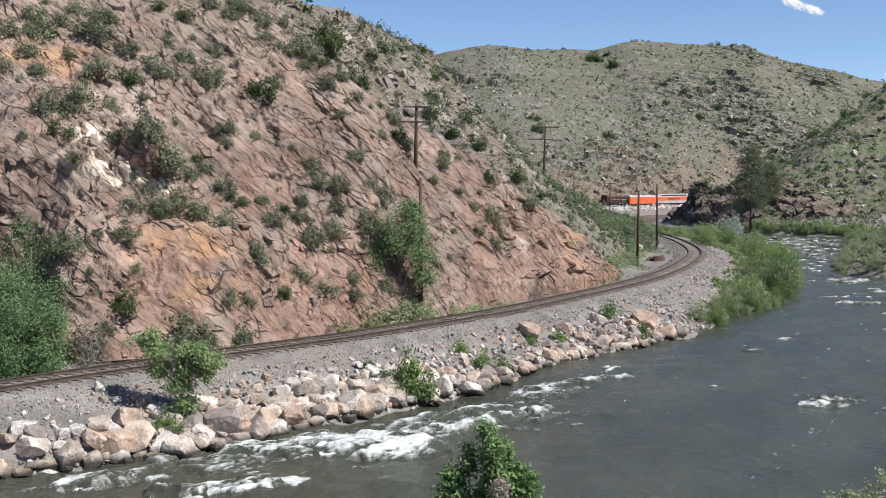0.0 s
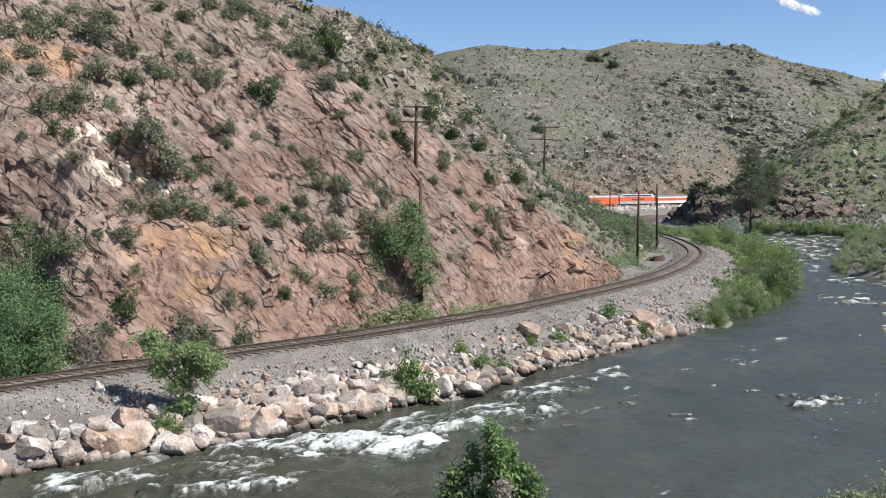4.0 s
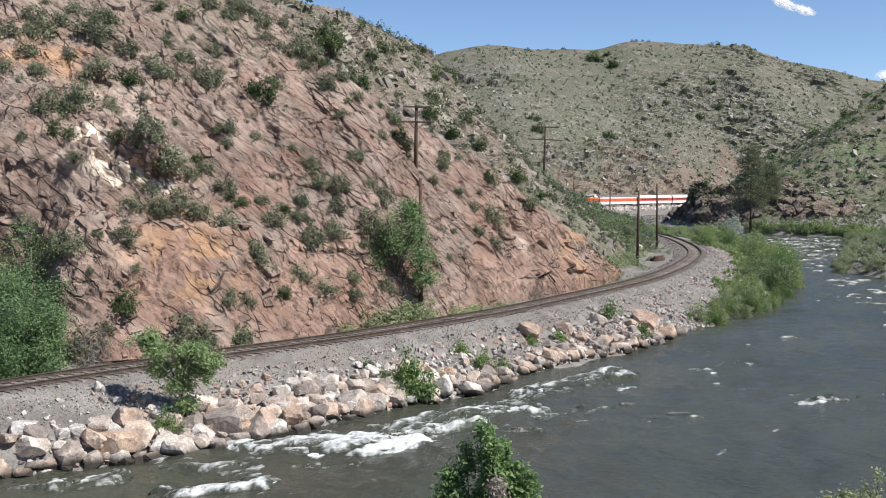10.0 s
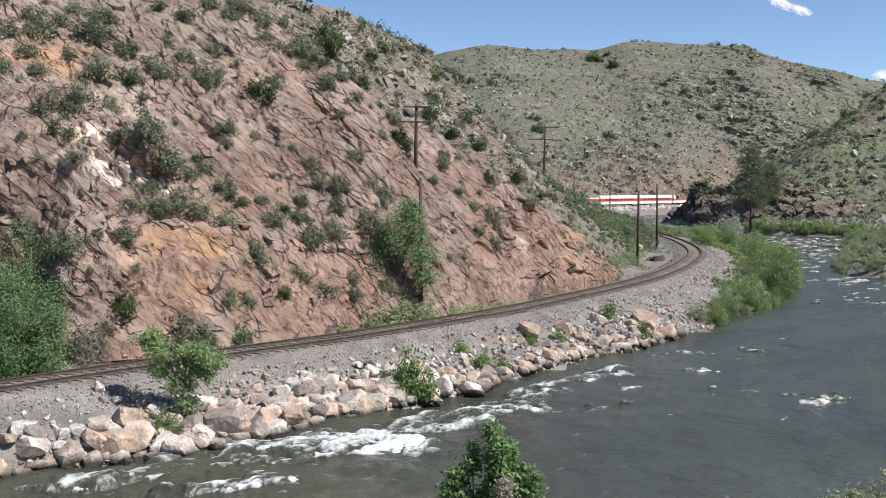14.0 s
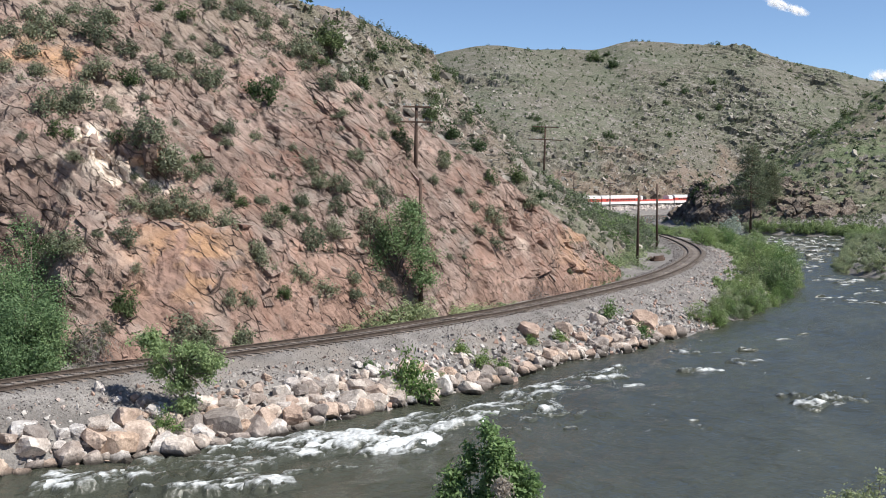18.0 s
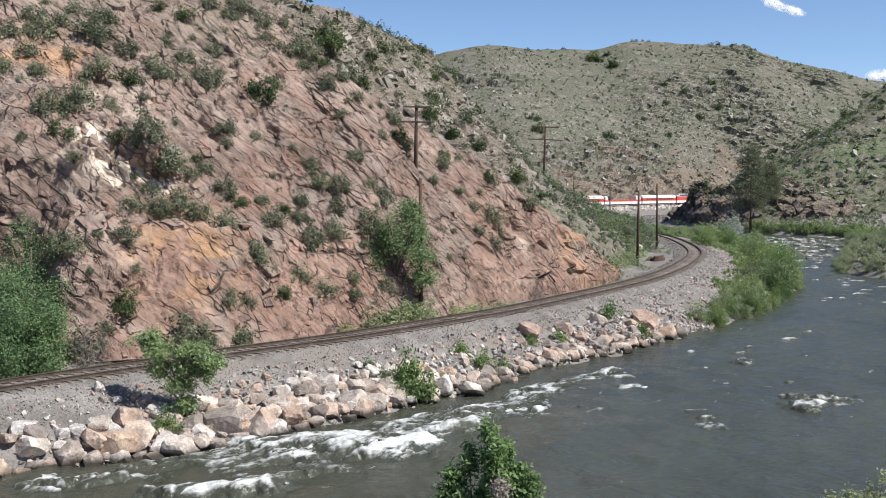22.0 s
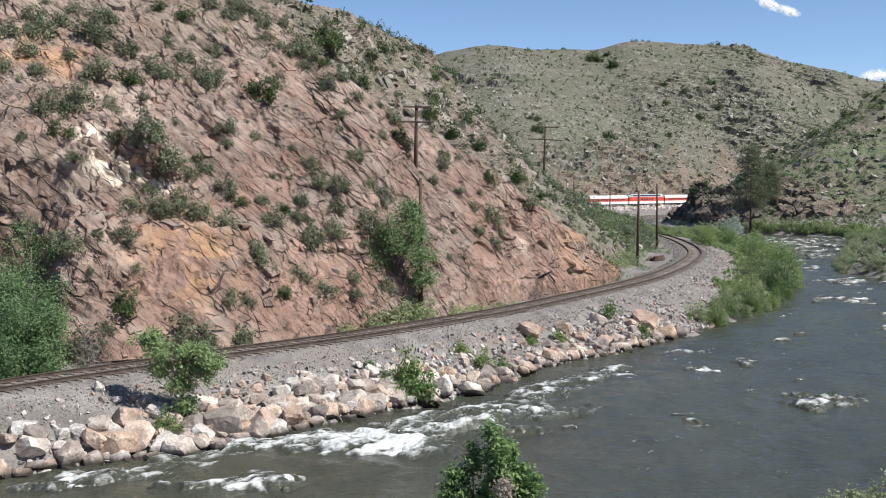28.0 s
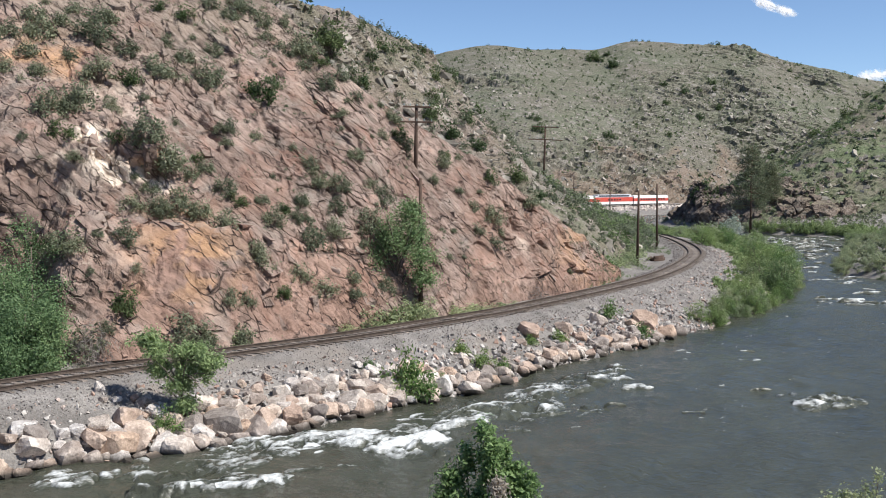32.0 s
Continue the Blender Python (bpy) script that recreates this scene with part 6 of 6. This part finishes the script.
def locomotive():
    top = tagged(new("locomotive"), "dark brown diesel locomotive with a long hood", "locomotive", "train")
    bm = bmesh.new()
    box(bm, (17.6, 2.9, 0.5), (0, 0, 1.25), bevel=0.04)
    part("frame", bm, BLACK, top)
    bm = bmesh.new()
    shell(bm, 11.6, [(-0.95, 1.5), (0.95, 1.5), (0.95, 3.5), (0.6, 3.85), (-0.6, 3.85), (-0.95, 3.5)])
    part("hood", bm, BROWN, top).location = (-2.4, 0, 0)
    bm = bmesh.new()
    shell(bm, 2.6, [(-1.45, 1.5), (1.45, 1.5), (1.45, 3.7), (0.9, 4.3), (-0.9, 4.3), (-1.45, 3.7)])
    cab = part("cab", bm, BROWN, top)
    cab.location = (4.9, 0, 0)
    for y in (-1.46, 1.46):
        for x in (-0.6, 0.6):
            bm = bmesh.new()
            box(bm, (0.8, 0.03, 0.7), (x, y, 3.1))
            part("window_pane", bm, PANE, cab)
    bm = bmesh.new()
    shell(bm, 2.2, [(-0.9, 1.5), (0.9, 1.5), (0.85, 2.6), (-0.85, 2.6)])
    part("nose", bm, BROWN, top).location = (7.3, 0, 0)
    for x in (-5.0, -3.2):
        bm = bmesh.new()
        bmesh.ops.create_cone(bm, cap_ends=True, segments=14, radius1=0.6, radius2=0.6, depth=0.25, matrix=pose(x, 0, 3.95))
        part("roof_fan", bm, BLACK, top)
    bm = bmesh.new()
    box(bm, (5.2, 2.4, 0.7), (0, 0, 0.75), bevel=0.1)
    part("fuel_tank", bm, BLACK, top)
    for y in (-1.42, 1.42):
        bm = bmesh.new()
        tube(bm, [(-8.6, y, 2.5), (3.4, y, 2.5)], [0.025, 0.025], 5)
        part("handrail", bm, WHITE, top)
    bogie(-5.9, top)
    bogie(5.9, top)
    return top


def build_train():
    """The vehicles from the front with the distance of each middle behind the first coupling."""
    plain = coach("orange passenger coach with a silver roof", ORANGE, ORANGE, ORANGE, SILVER, "plain", FIRST)
    dome = coach("orange dome coach with a glazed observation roof", ORANGE, ORANGE, SILVER, SILVER, "dome")
    grey = coach("orange coach with a dark roof and pale skirt", ORANGE, WHITE, WHITE, DARK_ROOF, "plain")
    red = coach("white coach with a red window band", RED, WHITE, WHITE, WHITE, "windows")
    red_dome = coach("red and white dome coach with a glazed observation roof", RED, RED, WHITE, SILVER, "dome")
    open_ = coach("open observation car with low red and white sides", RED, WHITE, WHITE, WHITE, "open")
    cars = [locomotive(), plain, dome, grey, red, copy_thing(red, Matrix()), open_, copy_thing(red, Matrix()), red_dome, copy_thing(red, Matrix())]
    offsets = [-FIRST - 9.4, -FIRST / 2] + [CAR * (k + 0.5) for k in range(len(cars) - 2)]
    return list(zip(cars, offsets))


TRAIN = build_train()
# metres along the line of the coupling behind the first coach at the start
TRAIN_START = 545.5


def train_pose(offset, t):
    s = TRAIN_START + offset - (7.09 * t - 0.0196 * t * t)
    xa, ya, _ = on_track(s - 8)
    xb, yb, _ = on_track(s + 8)
    return pose((xa + xb) / 2, (ya + yb) / 2, 0.0, 0, 0, math.degrees(math.atan2(ya - yb, xa - xb)))


# ---- the clouds ----
CLOUD, _t, _b = shader("cloud_white", 1.0, gloss=0.0)
_b.inputs["Base Color"].default_value = (0.95, 0.95, 0.95, 1)
_tr = _t.nodes.new("ShaderNodeBsdfTranslucent")
_tr.inputs[0].default_value = (0.95, 0.95, 0.95, 1)
_mx = _t.nodes.new("ShaderNodeMixShader")
_mx.inputs[0].default_value = 0.5
_t.links.new(_b.outputs[0], _mx.inputs[1])
_t.links.new(_tr.outputs[0], _mx.inputs[2])
_thin = _t.nodes.new("ShaderNodeMixShader")
_dense = _t.nodes.new("ShaderNodeAttribute")
_dense.attribute_name = "dense"
_t.links.new(_dense.outputs["Fac"], _thin.inputs[0])
_t.links.new(_t.nodes.new("ShaderNodeBsdfTransparent").outputs[0], _thin.inputs[1])
_t.links.new(_mx.outputs[0], _thin.inputs[2])
_t.links.new(_thin.outputs[0], _t.nodes["Material Output"].inputs[0])


def cloud(seed, spine, thick):
    """A wisp of cloud: three gauzy billowing layers, thick along a spine and thin at the rim."""
    (x0, z0), (x1, z1) = spine
    long_ = math.hypot(x1 - x0, z1 - z0)
    verts, faces, dense = [], [], []
    for k in range(3):
        u, w = np.meshgrid(np.linspace(-0.35, 1.35, 120), np.linspace(-3, 3, 70), indexing="ij")
        along_, off = u * long_, w * thick
        edge = np.clip(np.abs(u - 0.5) - 0.3, 0, 1) * long_ / thick
        body = 1.25 - np.hypot(edge, w * (1.0 + 0.5 * np.clip(u, 0, 1))) + 0.75 * fractal(along_ + 300 * k, off, 1.3 * thick, 5, seed * 11 + k, 0.55)
        x = x0 + (x1 - x0) * u - (z1 - z0) / long_ * off
        z = z0 + (z1 - z0) * u + (x1 - x0) / long_ * off
        y = 8 * k + 0.9 * z + 0.25 * thick * fractal(along_, off, thick, 3, seed * 7 + k)
        faces.append(grid_faces(*u.shape) + k * u.size)
        verts.append(np.stack([x, y, z], -1).reshape(-1, 3))
        dense.append(np.clip(body * 0.55, 0, 0.9).ravel())
    me = sheet("cloud", np.concatenate(verts), np.concatenate(faces), CLOUD, {"dense": np.concatenate(dense)}, smooth=True)
    return tagged(new("cloud", me), "small white wisp of cloud in the blue sky", "cloud", "clouds")


CLOUDS = [(cloud(1, ((-62, 32), (44, -22)), 15), (1010, 3000, 505)), (cloud(2, ((-50, 8), (70, -2)), 16), (1325, 3000, 545)),
          (cloud(3, ((-40, -8), (90, 14)), 13), (1262, 3000, 318))]


# ---- the river ----
FLOW = math.atan2(0.81, 0.58)
FLOW_DEG = math.degrees(FLOW)


def build_river():
    sq = sheet("water", [(-120, -60, WATER_Z - 0.3), (460, -60, WATER_Z - 0.3), (460, 760, WATER_Z - 0.3), (-120, 760, WATER_Z - 0.3)], [(0, 1, 2, 3)], RIVER)
    tagged(new("river_backwater", sq), "murky grey-green river water", kind="structure")
    a = np.concatenate([np.arange(-95, 60, 0.28), np.arange(60, 240, 0.6)])
    b = np.arange(-62, 46, 0.4)
    A, B = np.meshgrid(a, b, indexing="ij")
    z = 0.15 * fractal(A * 0.7, B, 2.6, 4, 71, 0.6) + 0.05 * fractal(A, B * 0.8, 9, 2, 75)
    me = sheet("river", np.stack([A, B, z], -1).reshape(-1, 3), grid_faces(*A.shape), RIVER, {"foam": np.zeros(A.size)}, smooth=True)
    ob = tagged(new("river_surface", me), "murky grey-green river running with ripples and foam flecks", kind="structure")
    ob.matrix_world = pose(0, 0, WATER_Z, 0, 0, FLOW_DEG)
    return ob


river = build_river()


def rapid(seed, length, width, height, name="rapid", step_=0.12):
    """Broken water: a ragged mound with foam, sinking under the surface at its rim."""
    n, m = max(8, int(length / step_)), max(6, int(width / step_))
    A, B = np.meshgrid(np.linspace(-1, 1, n), np.linspace(-1, 1, m), indexing="ij")
    x, y = A * length / 2, B * width / 2
    rim = 1 - np.clip(np.sqrt(A ** 2 + B ** 2) + 0.35 * fractal(x + seed * 9, y, 1.3, 3, seed), 0, 1.4)
    z = height * np.clip(rim * 1.6, -0.6, 1) + 0.55 * height * fractal(x + seed, y, 0.75, 4, seed + 5, 0.6) - 0.01 - 1.2 * height * np.clip(0.25 - rim, 0, 1) / 0.25
    bold = np.clip((height - 0.09) * 2.6, 0, 0.34)
    foam = np.clip(rim * 1.5 + 0.12 + bold + 0.7 * fractal(x, y, 0.9, 3, seed + 9), 0, 1.05 + bold)
    return sheet(name, np.stack([x, y, z], -1).reshape(-1, 3), grid_faces(n, m), RIVER, {"foam": 0.56 * foam + 0.3 * fractal(x * 0.5, y, 0.5, 3, seed + 13) * (foam > 0.1)}, smooth=True)


def foam_sheet(seed, at, turn, size, crests, step_=0.12, lift=1.0, froth=0.0):
    """Broken water: standing waves along crests (x, y to x, y, width, strength), torn into streaks down the current; sunk below the surface elsewhere."""
    c, q = math.cos(radians(turn)), math.sin(radians(turn))
    A, B = np.meshgrid(np.arange(-size[0] / 2, size[0] / 2, step_), np.arange(-size[1] / 2, size[1] / 2, step_), indexing="ij")
    X, Y = at[0] + A * c - B * q, at[1] + A * q + B * c
    wx, wy = X + 0.7 * fractal(A, B, 2.6, 4, seed, 0.6), Y + 0.9 * fractal(A, B, 2.6, 4, seed + 3, 0.6)
    D = np.zeros(X.shape)
    for x0, y0, x1, y1, wide, strong in crests:
        dx, dy = x1 - x0, y1 - y0
        t = np.clip(((wx - x0) * dx + (wy - y0) * dy) / (dx * dx + dy * dy), 0, 1)
        D = np.maximum(D, strong * np.exp(-(((wx - x0 - t * dx) ** 2 + (wy - y0 - t * dy) ** 2) / wide ** 2)))
    streak = fractal(A * 0.4 + 0.5 * fractal(A, B, 1.2, 2, seed + 31), B + 0.3 * fractal(A, B, 0.9, 3, seed + 33), 0.62, 5, seed + 5, 0.62)
    patch = fractal(A * 0.6, B, 1.9, 3, seed + 9)
    foam = np.clip((0.66 + froth) * D - 0.10 + (0.72 * streak + 0.30 * patch) * np.sqrt(np.clip(D, 0, 1)), 0, 0.84)
    Z = -0.26 + lift * (0.38 * D ** 0.25 + 0.16 * D * D) + 0.12 * np.sqrt(D) * fractal(A * 0.8, B, 1.5, 4, seed + 15, 0.6) + 0.05 * foam - 0.16 * (1 - np.clip(foam * 3.5, 0, 1))
    Z = np.where(side(SHORE_COARSE, X.ravel(), Y.ravel()).reshape(X.shape) < 0.15, -0.9, Z)
    faces = grid_faces(*A.shape)
    wet = D.ravel() > 0.03
    me = sheet("rapid", np.stack([A, B, Z], -1).reshape(-1, 3), faces[wet[faces].any(1)], RIVER, {"foam": foam}, smooth=True)
    return tagged(new("rapid", me), "white foaming broken water in the fast current", kind="structure")


MAIN_CRESTS = [(-7.9, 41.6, -4.6, 42.3, 1.15, 1.0), (-4.6, 42.3, -1.6, 42.6, 1.25, 1.1), (-1.6, 42.6, -0.2, 45.2, 0.9, 0.75), (-0.2, 45.2, 1.4, 47.6, 1.1, 0.85), (1.4, 47.6, 3.4, 50.0, 1.2, 0.9),
               (3.4, 50.0, 5.6, 54.6, 1.1, 0.72), (5.6, 54.6, 9.4, 59.0, 1.0, 0.6), (-13.8, 36.6, -11.2, 37.6, 0.7, 0.75), (-11.2, 37.6, -7.4, 39.8, 0.8, 0.4), (-9.0, 36.2, -6.4, 36.8, 0.8, 0.72),
               (-5.5, 38.6, -2.5, 39.4, 0.5, 0.38), (4.4, 47.6, 7.6, 49.0, 0.6, 0.4), (-2.6, 45.6, 2.0, 50.6, 0.8, 0.5), (-10.4, 39.6, -7.6, 41.2, 0.6, 0.4), (1.5, 44.6, 3.4, 45.6, 0.4, 0.4)]
ROCK_CRESTS = [(17.0, 51.0, 19.6, 51.4, 0.75, 0.95), (17.2, 52.6, 17.6, 51.6, 0.6, 0.6), (19.4, 51.6, 20.6, 52.6, 0.6, 0.4)]
SMALL_CRESTS = [(13.8, 59.6, 14.8, 60.2, 0.5, 0.75), (15.2, 66.4, 16.6, 66.8, 0.6, 0.5), (17.4, 63.2, 18.2, 63.6, 0.5, 0.5), (9.6, 55.6, 10.4, 55.8, 0.4, 0.6), (20.8, 47.2, 21.6, 47.6, 0.4, 0.4), (10.8, 46.0, 11.6, 46.2, 0.35, 0.35)]
BROKEN = []
for k in range(3):
    BROKEN.append((foam_sheet(140 + 40 * k, (-1.5, 47.5), 45, (38, 15), MAIN_CRESTS), -1.5, 47.5, 45, 0.5))
    if k < 2:
        BROKEN.append((foam_sheet(340 + 40 * k, (18.6, 51.8), 10, (8, 6), ROCK_CRESTS), 18.6, 51.8, 10, 0.22))
        BROKEN.append((foam_sheet(440 + 40 * k, (15.5, 57.0), 45, (32, 16), SMALL_CRESTS, 0.16, 0.7, 0.22), 15.5, 57.0, 45, 0.4))


def streak_field(seed, n, box_, sizes, tall=0.11):
    """Short white crests strewn over a reach of the river, in one mesh."""
    rng = np.random.default_rng(seed)
    x, y = rng.uniform(box_[0], box_[1], n * 6), rng.uniform(box_[2], box_[3], n * 6)
    keep = (side(SHORE_COARSE, x, y) > 2.0) & (side(NEAR_COARSE, x, y) < -1.5)
    x, y = x[keep][:n], y[keep][:n]
    verts, faces, foam = [], [], []
    for px, py in zip(x, y):
        lng = rng.uniform(*sizes)
        me = rapid(int(rng.integers(1, 90)), lng, lng * rng.uniform(0.09, 0.17), tall, "crest", 0.16)
        co = np.zeros(len(me.vertices) * 3)
        me.vertices.foreach_get("co", co)
        co = co.reshape(-1, 3)
        fc = np.array([p.vertices[:] for p in me.polygons])
        w = np.zeros(len(co))
        me.attributes["foam"].data.foreach_get("value", w)
        a = radians(rng.uniform(-8, 22))
        turned = np.stack([co[:, 0] * math.cos(a) - co[:, 1] * math.sin(a) + px, co[:, 0] * math.sin(a) + co[:, 1] * math.cos(a) + py, co[:, 2]], 1)
        faces.append(fc + sum(len(q) for q in verts))
        verts.append(turned)
        foam.append(w)
        bpy.data.meshes.remove(me)
    me = sheet("crests", np.concatenate(verts), np.concatenate(faces), RIVER, {"foam": np.concatenate(foam)}, smooth=True)
    return tagged(new("wave_crests", me), "small white wave crests on the river", kind="stuff")


CRESTS = [streak_field(80 + k, 34, (36, 84, 92, 222), (1.2, 3.6)) for k in range(4)] + [streak_field(90 + k, 6, (4, 40, 46, 98), (0.5, 1.7), 0.07) for k in range(4)]


def motions():
    d = Vector((math.cos(FLOW), math.sin(FLOW), 0)) * 1.9
    walk(river, [(t, pose(d.x * (t - 16), d.y * (t - 16), WATER_Z, 0, 0, FLOW_DEG)) for t in (0, 16, 32)])
    rng = random.Random(55)
    # broken water heaves and surges in its place
    for ob, x, y, turn, reach in BROKEN:
        rows, p1, p2 = [], rng.uniform(0, 6.28), rng.uniform(0, 6.28)
        for k in range(47):
            t = 32 * k / 46
            a, c = 2.7 * t + p1 + rng.uniform(-0.4, 0.4), 1.9 * t + p2
            rows.append((t, pose(x + reach * math.sin(a) * 0.7, y + reach * math.sin(a) * 0.5, WATER_Z + 0.05 * math.sin(c), 0.4 * math.sin(c + 1), 0.3 * math.sin(a + 2), turn + 0.8 * math.sin(0.7 * a))))
        walk(ob, rows)
    for ob in CRESTS:
        p1 = rng.uniform(0, 6.28)
        walk(ob, [(t, pose(0.6 * math.sin(1.3 * t + p1), 0.6 * math.sin(1.3 * t + p1 + 0.4), WATER_Z + 0.05 * math.sin(2.1 * t + p1))) for t in [32 * k / 40 for k in range(41)]])
    for ob, offset in TRAIN:
        walk(ob, [(float(t), train_pose(offset, t)) for t in range(33)])
    for ob, (x, y, z) in CLOUDS:
        walk(ob, [(0, pose(x, y, z)), (16, pose(x - 38, y, z - 2)), (32, pose(x - 76, y, z - 4))])
    # wind in the nearer bushes
    for ob, at, lean in ((front_bush, FRONT_AT, 1.6), (corner_bush, CORNER_AT, 2.5), (bank_tree, BANK_TREE_AT, 0.9)):
        walk(ob, [(t, pose(*at, lean * 0.5 * math.sin(1.7 * t), lean * (0.5 * math.sin(0.62 * t + 4.4) + 0.5 * math.sin(2.3 * t)), lean * math.sin(1.1 * t))) for t in [32 * k / 60 for k in range(61)]])


motions()
